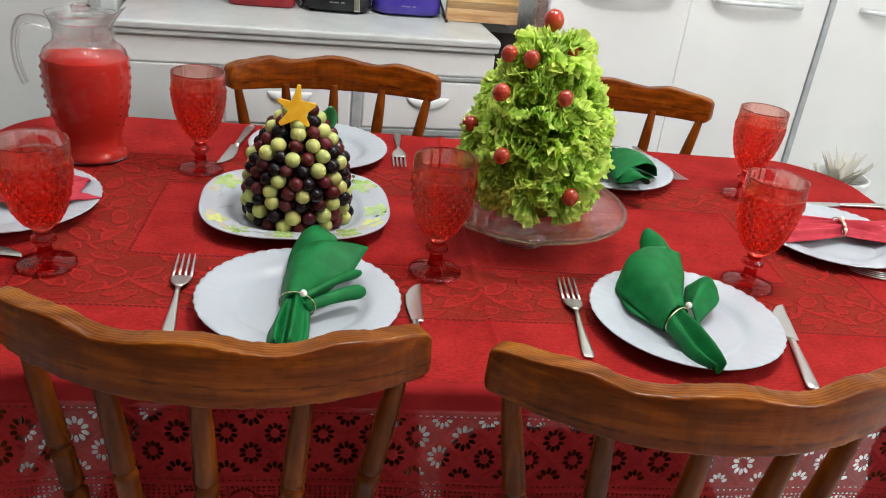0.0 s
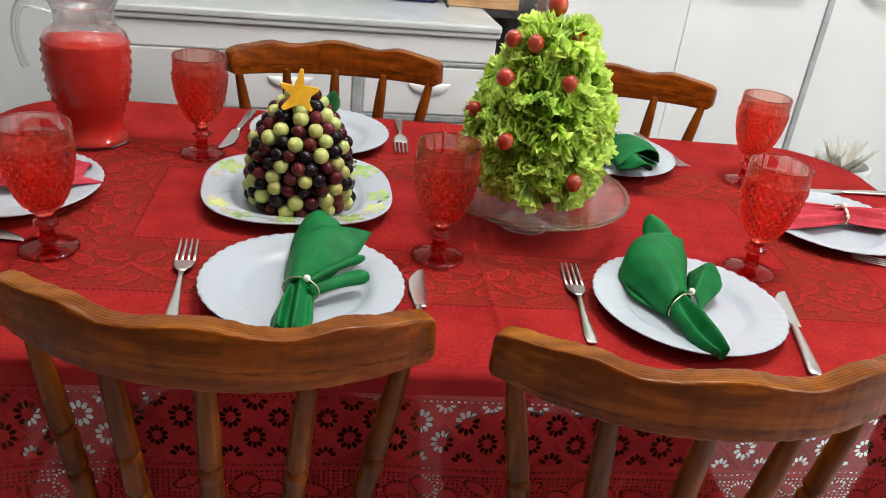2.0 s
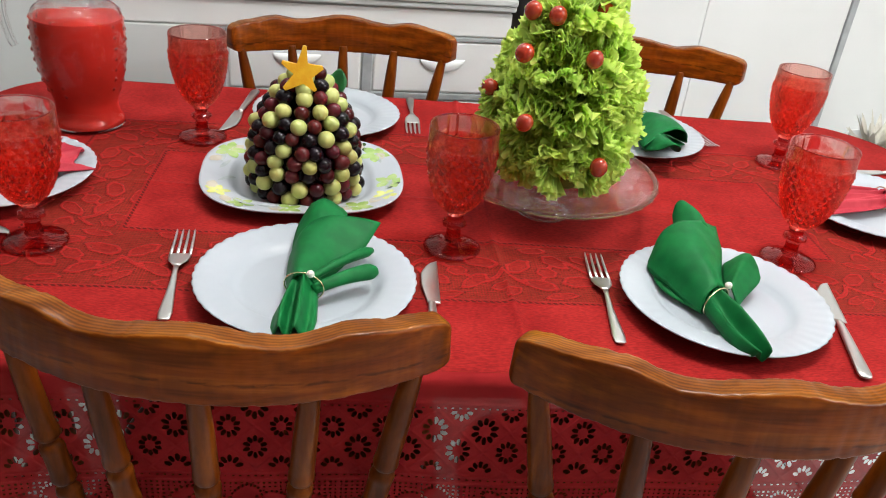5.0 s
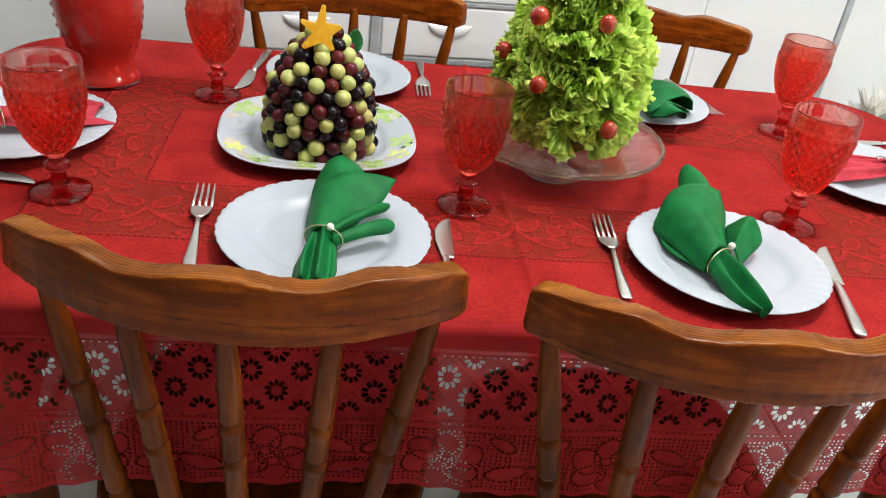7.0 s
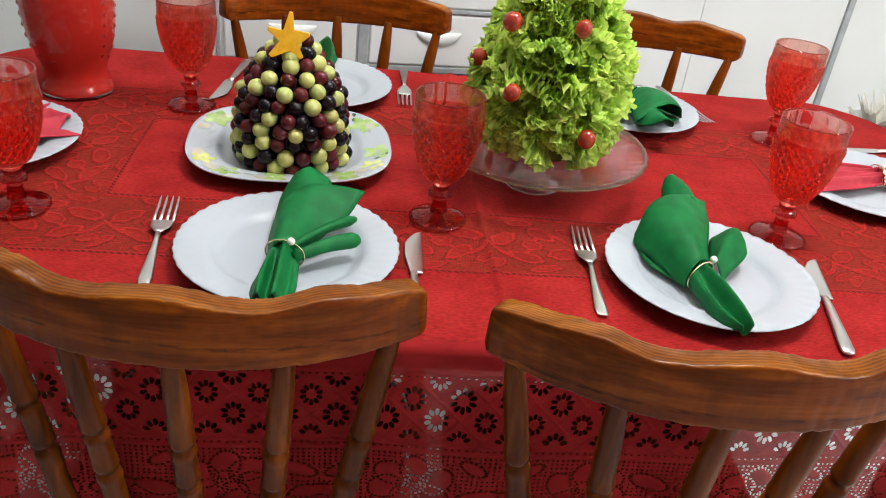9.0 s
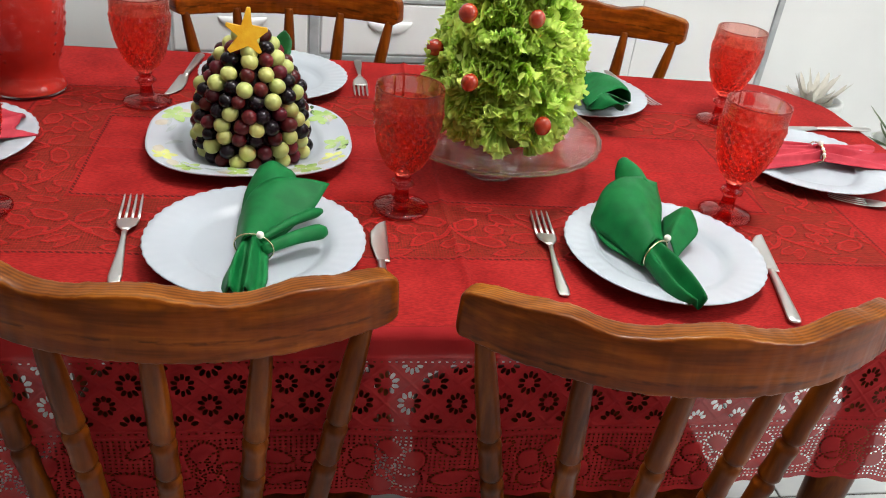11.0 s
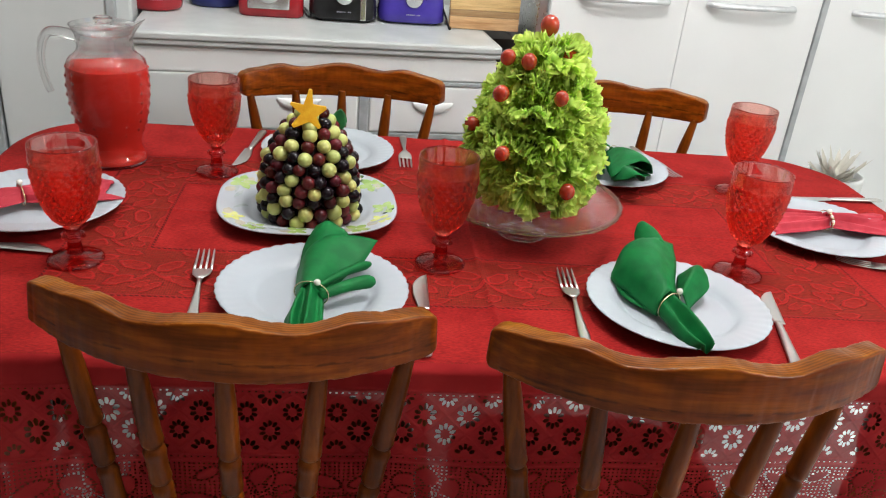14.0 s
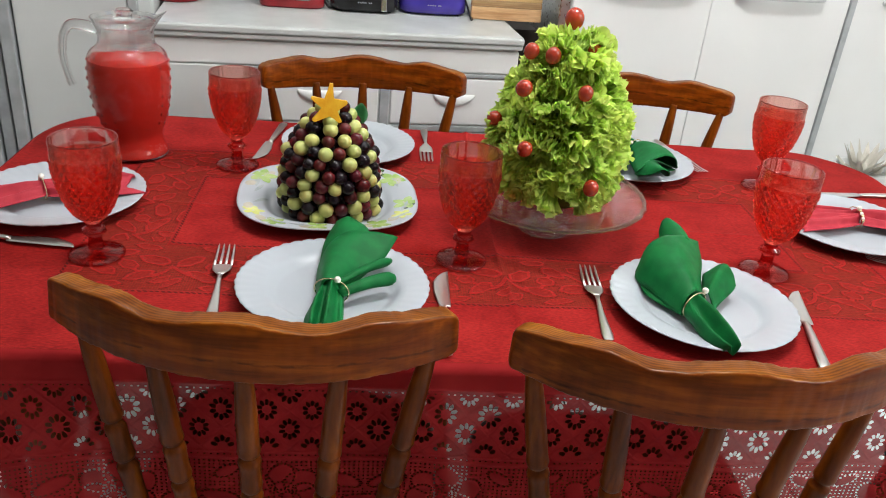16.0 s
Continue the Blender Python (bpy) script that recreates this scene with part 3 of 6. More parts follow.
def cloth_drop(name, parent, s0, s1, step, holes, label=""):
    ss = np.linspace(s0, s1, int((s1 - s0) / step) + 1)
    depth = 0.248
    hs = np.linspace(0, depth, int(depth / step) + 1)
    gs, gh = np.meshgrid(ss, hs, indexing="ij")
    if holes:
        sdf = drop_holes(gs, gh)
        e = step / 4
        gxs = (drop_holes(gs + e, gh) - drop_holes(gs - e, gh)) / (2 * e)
        gxh = (drop_holes(gs, gh + e) - drop_holes(gs, gh - e)) / (2 * e)
        keep = (sdf[:-1, :-1] + sdf[1:, :-1] + sdf[1:, 1:] + sdf[:-1, 1:]) > 0
        inside = sdf < 0
        slope = np.maximum(np.hypot(gxs, gxh) ** 2, 0.3)
        lim = step * 0.7
        gs = np.where(inside, gs + np.clip(-sdf * gxs / slope, -lim, lim), gs)
        gh = np.where(inside, gh + np.clip(-sdf * gxh / slope, -lim, lim), gh)
    else:
        keep = np.ones((len(ss) - 1, len(hs) - 1), bool)
    # scalloped lower edge
    low = gh / depth
    gh2 = gh - 0.004 * low ** 6 * (0.5 + 0.5 * np.cos(gs * 2 * math.pi / 0.046))
    x, y, nx, ny = edge_point(gs)
    a, arc = HX - RC, RC * math.pi / 2
    total = 4 * a + 4 * arc + 4 * (HY - RC)
    sp = np.abs((gs + total / 2) % total - total / 2)
    corner = np.exp(-((sp - a - arc / 2) / 0.13) ** 2) + np.exp(-((total / 2 - sp - a - arc / 2) / 0.13) ** 2)
    bend = 0.012
    th = np.minimum(gh2 / bend, math.pi / 2)
    below = np.maximum(gh2 - bend * math.pi / 2, 0)
    out = bend * np.sin(th) + below * (0.05 + 0.030 * np.sin(gs * 8.0 + 0.6) + 0.018 * np.sin(gs * 21 + 2) + corner * (0.25 + 0.16 * np.sin(gs * 30)))
    if holes:
        out += drop_relief(gs, gh)
    z = TOP - 0.0003 - bend * (1 - np.cos(th)) - below * (1 + 0.55 * corner)
    co = np.stack([x + nx * out, y + ny * out, z], -1).reshape(-1, 3)
    n1, n2 = gs.shape
    idx = np.arange(n1 * n2).reshape(n1, n2)
    faces = np.stack([idx[:-1, :-1], idx[:-1, 1:], idx[1:, 1:], idx[1:, :-1]], -1)[keep]
    me = bpy.data.meshes.new(name)
    me.from_pydata(co.tolist(), [], faces.tolist())
    me.materials.append(CLOTH_DROP)
    for p in me.polygons:
        p.use_smooth = True
    o = new(name, me)
    o.parent = parent
    if label:
        o["label"] = label


cloth = thing("tablecloth", pose(0, 0, 0), "red lace tablecloth with eyelet border on the dining table", "tablecloth")
cloth_top(cloth)
S_ARC = HX - RC + RC * math.pi / 2
S_ALL = 4 * (HX - RC) + 2 * RC * math.pi + 4 * (HY - RC)
cloth_drop("front_border", cloth, -S_ARC - 0.05, S_ARC + 0.05, 0.00125, True, "hanging red lace border with eyelet flowers")
cloth_drop("rear_border", cloth, S_ARC + 0.05, S_ALL - S_ARC - 0.05, 0.012, False, "hanging red lace border")


# ---- chairs ----
def rail_wave(u):
    """The height of the rail's upper edge over its middle: five shallow waves."""
    marks = ((0.0, 0.0), (0.39, -0.0105), (0.62, -0.002), (0.86, -0.0075), (1.0, -0.0125))
    a = min(abs(u), 1.0)
    for (x0, y0), (x1, y1) in zip(marks, marks[1:]):
        if a <= x1:
            return y0 + (y1 - y0) * (1 - math.cos(math.pi * (a - x0) / (x1 - x0))) / 2
    return y1


def chair():
    t = thing("dining_chair", pose(0, 0, 0), "varnished brown wooden spindle-back dining chair tucked under the table", "chair", "chairs round the table")
    half, curve, n = 0.231, 0.0806, 240
    rows = []
    for k in range(n + 1):
        u = math.sin(math.pi / 2 * (-1 + 2 * k / n)) * 0.55 + 0.45 * (-1 + 2 * k / n)
        yc = -0.25 + curve * abs(u) ** 2.2
        slope = math.atan2(curve * 2.2 * abs(u) ** 1.2 * math.copysign(1, u), half)
        end = max(0.0, (abs(u) - 0.95) / 0.05)
        end = 1 - math.sqrt(max(0.0, 1 - end * end))
        top = 0.8995 + rail_wave(u) - 0.011 * end
        low = 0.8297 + 0.008 * u * u + 0.009 * end
        o0, o1 = 0.006 * end, 0.0255 - 0.006 * end
        row = []
        r = 0.0042
        for ca, (ox, oz) in enumerate(((o1, top), (o0, top), (o0, low), (o1, low))):
            sx, sz = (-1, -1) if ca == 0 else (1, -1) if ca == 1 else (1, 1) if ca == 2 else (-1, 1)
            for j in range(5):
                ang = math.radians(90 * ca + 90 * j / 4)
                px, pz = ox + sx * r + r * math.cos(ang), oz + sz * r + r * math.sin(ang)
                # the back of the rail is thicker towards its lower edge
                f = (pz - low) / (top - low)
                o = px + 0.004 * f + (0.010 * (1 - f) if ca in (0, 3) else 0.0)
                # chipped and worn along the edges
                chip = 0.0007 * noise.noise((half * u * 95, o * 130, pz * 130)) + 0.0004 * noise.noise((half * u * 260, o * 90, pz * 90))
                o += chip
                row.append((half * u - math.sin(slope) * o, yc + math.cos(slope) * o, pz + 1.3 * chip))
        rows.append(row)
    rail = part("back_rail", grid_mesh(rows, close_v=True, caps=True), [RAIL_WOOD, LIT_WORN_WOOD], t, "broad curved top rail with a worn, wavy upper edge")
    # upward faces get the paler wood: wear plus painted overhead light
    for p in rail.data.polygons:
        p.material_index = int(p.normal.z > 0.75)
    # turned spindles
    for u, foot_x in ((-0.860, -0.1320), (-0.448, -0.0723), (0.0, 0.0), (0.448, 0.0723), (0.860, 0.1320)):
        top = Vector((half * u, -0.2165 + curve * abs(u) ** 2.2, 0.842))
        low = Vector((foot_x, -0.176 + 0.012 * u * u, 0.452))
        path, rad = [], []
        marks = (0.385, 0.535, 0.80, 0.90)
        m = 150
        for k in range(m + 1):
            f = k / m
            path.append(top.lerp(low, f))
            r = 0.0074 + 0.0054 * math.sin(math.pi / 2 * min(f / 0.30, 1)) ** 0.8
            for g in marks:
                r -= 0.0036 * math.exp(-((f - g) / 0.0085) ** 2)
                r += 0.0010 * math.exp(-((f - g - 0.024) / 0.014) ** 2) + 0.0010 * math.exp(-((f - g + 0.024) / 0.014) ** 2)
            rad.append(r)
        part("spindle", tube(path, rad, 14), LEG_WOOD, t, "turned spindle with ringed grooves")
    seat = []
    for z, ins in ((0.425, 0.02), (0.43, 0.004), (0.448, 0), (0.456, 0.006), (0.459, 0.02), (0.452, 0.09), (0.450, 0.16)):
        row = []
        for k in range(40):
            a = 2 * math.pi * k / 40
            c, s = math.cos(a), math.sin(a)
            e = 0.55
            row.append(((0.222 + 0.012 * s - ins) * math.copysign(abs(c) ** e, c), 0.035 + (0.222 - ins) * math.copysign(abs(s) ** e, s), z))
        seat.append(row)
    part("seat", grid_mesh(seat, close_v=True, caps=True), LEG_WOOD, t, "shaped solid wood seat")
    for x, y in ((-0.15, -0.15), (0.15, -0.15), (-0.15, 0.15), (0.15, 0.15)):
        path = [Vector((x, y, 0.43)).lerp(Vector((x * 1.35, y * 1.3, 0.0)), k / 24) for k in range(25)]
        rad = [0.016 + 0.006 * math.sin(math.pi * k / 24) - 0.005 * math.exp(-((k - 7) / 1.2) ** 2) - 0.005 * math.exp(-((k - 17) / 1.2) ** 2) for k in range(25)]
        part("leg", tube(path, rad, 12), LEG_WOOD, t)
    for y in (-0.18, 0.18):
        part("stretcher", tube([(-0.18, y, 0.2), (-0.09, y, 0.2), (0, y, 0.2), (0.09, y, 0.2), (0.18, y, 0.2)], [0.008, 0.012, 0.014, 0.012, 0.008], 10), LEG_WOOD, t)
    return t


first = chair()
first.matrix_world = pose(-0.319, -0.303, 0, 0, 0, -5.9)
copy_thing(first, pose(0.178, -0.358, 0, 0, 0, -2.6))
copy_thing(first, pose(-0.231, 0.335, 0, 0, 0, 182.9))
copy_thing(first, pose(-0.935, -0.02, 0, 0, 0, -90))
copy_thing(first, pose(0.3645, 0.339, 0, 0, 0, 178.1))


# ---- plates ----
def plate():
    t = thing("dinner_plate", pose(0, 0, 0), "white opal glass dinner plate with a scalloped rim", "plate", "dinner plates")

    def scallop(a, r, z):
        w = max(0.0, (r - 0.088) / 0.042)
        return r * (1 + 0.011 * w * abs(math.sin(a * 22))) - 0.001 * w

    prof = [(0.0005, 0.0072), (0.05, 0.0068), (0.074, 0.0062), (0.080, 0.0072), (0.086, 0.0120), (0.092, 0.0158), (0.10, 0.0175), (0.112, 0.0190), (0.122, 0.0204), (0.1285, 0.0214), (0.1298, 0.0206), (0.1285, 0.0192), (0.12, 0.0172), (0.10, 0.0140), (0.090, 0.0110), (0.082, 0.0050), (0.078, 0.0020), (0.076, 0.0003), (0.070, 0.0003), (0.068, 0.0022), (0.0005, 0.0022)]
    b = lathe(prof, 176, scallop)
    for v in b.verts:
        r = math.hypot(v.co.x, v.co.y)
        w = max(0.0, (r - 0.094) / 0.036)
        v.co.z += 0.0012 * w * (abs(math.sin(math.atan2(v.co.y, v.co.x) * 22)) - 0.5)
    part("dish", b, PORCELAIN, t)
    return t


plate_1 = plate()
PZ = TOP + 0.0012
plate_1.matrix_world = pose(-0.258, -0.283, PZ)
for x, y, a in ((0.255, -0.289, 3), (-0.261, 0.282, 5), (0.301, 0.275, 1), (0.626, 0.006, 4), (-0.702, -0.028, 2)):
    copy_thing(plate_1, pose(x, y, PZ, 0, 0, a))


# ---- goblets ----
def goblet():
    t = thing("goblet", pose(0, 0, 0), "red pressed-glass goblet with a diamond pattern, empty", "goblet", "red goblets")
    out = [(0.0, 0.001), (0.033, 0.0), (0.0378, 0.0012), (0.0382, 0.0034), (0.034, 0.0058), (0.024, 0.0088), (0.0160, 0.0112), (0.0115, 0.0135), (0.0098, 0.018), (0.0094, 0.030), (0.0104, 0.0335), (0.0152, 0.0360), (0.0164, 0.0390), (0.0146, 0.0420), (0.0100, 0.0445), (0.0094, 0.048), (0.0118, 0.052)]
    def wall(z):
        """The bowl's outer radius at a height."""
        f = max(0.0, min(1.0, (z - 0.055) / 0.097))
        return 0.0125 + (0.0438 - 0.0125) * math.sin(0.5 * math.pi * f ** 0.70)

    foot = [(r, z) for r, z in out if z <= 0.0135]
    stem = [(0.0, 0.0130)] + [(r, z) for r, z in out if 0.0135 <= z <= 0.0525] + [(0.0, 0.0525)]
    part("foot", lathe(foot + [(0.0, 0.0135)], 64, lambda a, r, z: r + (0.0004 * math.cos(a * 32) if r > 0.012 else 0)), RED_STEM, t)
    part("stem", lathe(stem, 24, lambda a, r, z: r * (1 + 0.05 * math.cos(a * 8))), RED_STEM, t)
    # rows of pyramids on a diamond lattice
    bm = bmesh.new()
    count, z0, z1 = 20, 0.0590, 0.1500
    rows = 12
    corner, peak = [], []
    for j in range(rows + 1):
        z = z0 + (z1 - z0) * j / rows
        base = wall(z)
        off = 0.5 * (j % 2)
        corner.append([bm.verts.new((base * math.cos(a), base * math.sin(a), z)) for a in (2 * math.pi * (i + off) / count for i in range(count))])
        r = base + (0.0030 * min(1.0, base / 0.030) if 0 < j < rows else 0.0)
        peak.append([bm.verts.new((r * math.cos(a), r * math.sin(a), z)) for a in (2 * math.pi * (i + off + 0.5) / count for i in range(count))])
    for j in range(rows + 1):
        for i in range(count):
            left, right, mid = corner[j][i], corner[j][(i + 1) % count], peak[j][i]
            k = i if j % 2 == 0 else (i + 1) % count
            if j < rows:
                bm.faces.new((left, mid, corner[j + 1][k]))
                bm.faces.new((mid, right, corner[j + 1][k]))
            if j > 0:
                bm.faces.new((mid, left, corner[j - 1][k]))
                bm.faces.new((right, mid, corner[j - 1][k]))
    # one closed skin: outside, smooth rim band, inside
    rim = [(wall(z1), z1), (0.0446, 0.1528), (0.0440, 0.1550), (0.0440, 0.172), (0.0434, 0.1745), (0.0424, 0.1745), (0.0416, 0.172), (0.0408, 0.158)]
    inner = [(wall(z) - 0.0032, z) for z in (0.150, 0.14, 0.13, 0.115, 0.10, 0.09, 0.08, 0.072, 0.066)] + [(0.009, 0.0610), (0.0, 0.0600)]
    lower = lathe([(0.0, 0.0526), (0.0118, 0.0528), (0.0128, 0.0555), (wall(z0), z0)], 2 * count)
    whole = merge(lower, bm, lathe(rim + inner, 2 * count))
    bmesh.ops.remove_doubles(whole, verts=whole.verts, dist=0.00002)
    bowl = part("bowl", whole, [RED_GLASS, RED_STEM, RIM_GLASS], t, "bowl with a raised diamond pattern", smooth=False)
    for p in bowl.data.polygons:
        p.use_smooth = len(p.vertices) == 4
        p.material_index = 1 if p.center.z < 0.0610 else 2 if p.center.z > 0.1505 else 0
    return t


goblet_1 = goblet()
GZ = TOP + 0.0012
goblet_1.matrix_world = pose(-0.594, -0.197, GZ)
for x, y, a in ((-0.074, -0.166, 20), (-0.458, 0.168, 8), (0.404, -0.160, 33), (0.553, 0.200, 51)):
    copy_thing(goblet_1, pose(x, y, GZ, 0, 0, a))


# ---- jug ----
def jug():
    t = thing("glass_jug", pose(-0.647, 0.205, TOP + 0.0015, 0, 0, 0), "clear dimpled glass jug with lid, full of red fruit punch", "jug")
    prof = [(0.0, 0.002), (0.052, 0.0), (0.0595, 0.003), (0.0585, 0.010), (0.053, 0.022), (0.0510, 0.038), (0.0560, 0.056), (0.0665, 0.085), (0.0725, 0.120), (0.0735, 0.150), (0.0715, 0.175), (0.066, 0.188), (0.054, 0.198), (0.050, 0.205), (0.0495, 0.216), (0.0510, 0.228), (0.0560, 0.240), (0.0595, 0.246)]
    prof = [(r * 0.945, z) for r, z in prof]
    pts = [(p.x, p.y) for p in spline([(r, z, 0) for r, z in prof[2:]], 24)]

    def dimples(a, r, z):
        """Round bosses in upright columns, every other column half a step lower."""
        if not 0.04 < z < 0.190:
            return r
        count, pitch = 14, 0.0168
        best = 1.0
        for col in (math.floor(a / (2 * math.pi) * count), math.floor(a / (2 * math.pi) * count) + 1):
            da = (a - 2 * math.pi * col / count) * 0.066
            zz = z - 0.060 + (0.5 * pitch if col % 2 else 0.0)
            dz = zz - pitch * round(zz / pitch)
            best = min(best, math.hypot(da, 1.15 * dz) / 0.0046)
        fade = min(1.0, (z - 0.04) / 0.02, (0.190 - z) / 0.012)
        return r + 0.0024 * fade * max(0.0, 1 - best * best) ** 0.8

    def spout(a, r, z):
        r = dimples(a, r, z)
        if z > 0.222:
            r += 0.018 * ((z - 0.222) / 0.024) ** 1.5 * math.exp(-(((a + 0.15 + math.pi) % (2 * math.pi) - math.pi) / 0.42) ** 2)
        return r

    inner = [(r - 0.003, z) for r, z in reversed(pts) if z > 0.012]
    b = lathe([(0.0, 0.002), (0.052, 0.0005)] + pts + inner + [(0.040, 0.012), (0.0, 0.012)], 392, spout)
    for v in b.verts:
        if v.co.z > 0.225:
            v.co.z += 0.25 * max(0.0, v.co.x - 0.045) * 2.2
    part("body", b, CLEAR_GLASS, t)
    level = 0.176
    liquid = [(0.0, 0.0035), (0.048, 0.0035)] + [(r - 0.0012, z) for r, z in pts if 0.005 < z < level] + [(0.0650, level), (0.045, level + 0.0004), (0.0, level + 0.0005)]
    part("punch", lathe(liquid, 96), PUNCH, t, "red fruit punch")
    path = spline([(-0.044, 0, 0.222), (-0.070, 0, 0.228), (-0.093, 0, 0.226), (-0.106, 0, 0.205), (-0.110, 0, 0.170), (-0.104, 0, 0.135), (-0.099, 0, 0.122)], 6)
    m = len(path)
    part("handle", tube(path, [0.0100 - 0.0025 * k / (m - 1) for k in range(m)], 14, 0.8), CLEAR_GLASS, t)
    lid = [(0.0, 0.232), (0.044, 0.232), (0.0485, 0.237), (0.0485, 0.241), (0.036, 0.244), (0.016, 0.244), (0.012, 0.248), (0.015, 0.254), (0.016, 0.257), (0.011, 0.260), (0.0, 0.2605)]
    part("lid", lathe(lid, 48), CLEAR_GLASS, t, "clear lid with a round knob")


jug()

# ---- grape tree on its platter ----
LEAF_PRINT = material("platter_leaf_green", (0.42, 0.55, 0.12), 0.2, coat=0.4)
grain(LEAF_PRINT, [(0.28, 0.46, 0.10), (0.46, 0.60, 0.22)], 60)
YELLOW_PRINT = material("platter_leaf_yellow", (0.62, 0.62, 0.10), 0.2, coat=0.4)
grain(YELLOW_PRINT, [(0.60, 0.66, 0.14), (0.72, 0.74, 0.26)], 60)
GREY_PRINT = material("platter_leaf_grey", (0.42, 0.47, 0.48), 0.2, coat=0.4)
grain(GREY_PRINT, [(0.36, 0.42, 0.44), (0.50, 0.54, 0.54)], 60)

DARK_PRINT = material("platter_leaf_dark", (0.04, 0.09, 0.03), 0.2, coat=0.4)
grain(DARK_PRINT, [(0.03, 0.07, 0.02), (0.06, 0.13, 0.04)], 60)
CREAM_PRINT = material("platter_cream_patch", (0.58, 0.52, 0.40), 0.2, coat=0.4)
grain(CREAM_PRINT, [(0.52, 0.47, 0.36), (0.60, 0.55, 0.45)], 60)


def platter_height(k):
    """Height of the platter's upper face at the share k of its way to the edge."""
    if k < 0.62:
        return 0.007
    if k < 0.74:
        return 0.007 + 0.009 * (0.5 - 0.5 * math.cos(math.pi * (k - 0.62) / 0.12))
    return 0.016 + 0.007 * (k - 0.74) / 0.26


def platter():
    t = thing("platter", pose(-0.283, 0.008, TOP + 0.0015, 0, 0, 4), "white rounded-square platter with a green leaf border", "platter")
    ax, ay, e, n = 0.147, 0.138, 0.72, 96

    def ring(k, z):
        return [(ax * k * math.copysign(abs(math.cos(a)) ** e, math.cos(a)), ay * k * math.copysign(abs(math.sin(a)) ** e, math.sin(a)), z) for a in (2 * math.pi * j / n for j in range(n))]

    rows = [ring(0.004, 0.007)] + [ring(k, platter_height(k)) for k in (0.3, 0.55, 0.62, 0.65, 0.68, 0.71, 0.74, 0.82, 0.9, 0.97, 0.995)] + [ring(1.0, 0.0222), ring(0.995, 0.0205), ring(0.9, 0.016), ring(0.74, 0.012), ring(0.64, 0.002), ring(0.62, 0.0003), ring(0.58, 0.0003), ring(0.56, 0.003), ring(0.004, 0.003)]
    part("dish", grid_mesh(rows, close_v=True), PORCELAIN, t)
    rng = random.Random(5)

    def blade(a, k, turn, size, mat, wide=1.0):
        c, s = math.cos(a), math.sin(a)
        cx, cy = ax * k * math.copysign(abs(c) ** e, c), ay * k * math.copysign(abs(s) ** e, s)
        rows = []
        for j in range(9):
            f = j / 8
            w = size * 0.34 * wide * math.sin(math.pi * min(1, f * 0.94 + 0.03)) ** 0.8
            row = []
            for q in (-1, 0, 1):
                lx, ly = f * size + 0.0016, q * w
                x, y = cx + lx * math.cos(turn) - ly * math.sin(turn), cy + lx * math.sin(turn) + ly * math.cos(turn)
                kk = ((abs(x) / ax) ** (2 / e) + (abs(y) / ay) ** (2 / e)) ** (e / 2)
                if kk > 0.97:
                    x, y, kk = x * 0.97 / kk, y * 0.97 / kk, 0.97
                row.append((x, y, platter_height(kk) + 0.0005))
            rows.append(row)
        part("printed_leaf", grid_mesh(rows), mat, t)

    def flower(deg, k, mat, size, petals=5, wide=1.0):
        a0 = rng.uniform(0, 6.28)
        for q in range(petals):
            blade(radians(deg), k, a0 + q * 2 * math.pi / petals, size, mat, wide)

    for deg, mat, size in ((147, LEAF_PRINT, 0.021), (33, LEAF_PRINT, 0.022), (-6, LEAF_PRINT, 0.020), (-62, LEAF_PRINT, 0.020), (90, LEAF_PRINT, 0.020), (236, LEAF_PRINT, 0.016), (206, YELLOW_PRINT, 0.015), (62, YELLOW_PRINT, 0.014), (-28, YELLOW_PRINT, 0.015), (118, YELLOW_PRINT, 0.015), (-95, LEAF_PRINT, 0.018)):
        flower(deg, 0.865, mat, size * 1.15, 5, 0.95)
    for deg in (-12, 232, 50, -70):
        flower(deg, 0.90, DARK_PRINT, 0.012, 2, 0.9)
    for deg, turn in ((222, -0.7), (226, -0.6), (-40, 0.6), (-46, 0.7), (178, 1.2), (170, 1.5), (190, 0.9), (15, 1.7), (128, 0.5), (75, 3.0), (-80, 0.1), (-110, -0.2), (246, -0.4), (-20, 1.2)):
        blade(radians(deg), 0.83, turn, 0.036, GREY_PRINT, 0.30)
    for deg in (160, 20, 215, -50, 100, 255, -15, 190, 48, -78, 130, 280):
        blade(radians(deg), 0.86, radians(deg) + rng.choice((1.3, 1.8)), 0.026, CREAM_PRINT, 0.9)


platter()
GREEN_GRAPE = material("green_grape", (0.50, 0.56, 0.16), 0.3, transmission=0.15)
grain(GREEN_GRAPE, [(0.52, 0.56, 0.16), (0.64, 0.67, 0.24)], 70)
varied(GREEN_GRAPE, 0.12, 0.015)
RED_GRAPE = material("red_grape", (0.13, 0.014, 0.018), 0.2, specular=0.4)
grain(RED_GRAPE, [(0.045, 0.006, 0.009), (0.13, 0.014, 0.016)], 60)
varied(RED_GRAPE, 0.45, 0.01)
BLACK_GRAPE = material("black_grape", (0.010, 0.007, 0.014), 0.2, specular=0.35)
grain(BLACK_GRAPE, [(0.004, 0.003, 0.005), (0.014, 0.007, 0.011)], 60)
varied(BLACK_GRAPE, 0.4)
MELON = material("orange_melon", (0.85, 0.36, 0.015), 0.4)
grain(MELON, [(0.84, 0.40, 0.012), (0.90, 0.52, 0.03)], 80)
bump(MELON, 300, 0.3)
LEAF_BIT = material("green_paper_leaf", (0.02, 0.20, 0.05), 0.5)
grain(LEAF_BIT, [(0.015, 0.16, 0.04), (0.03, 0.24, 0.06)], 60)


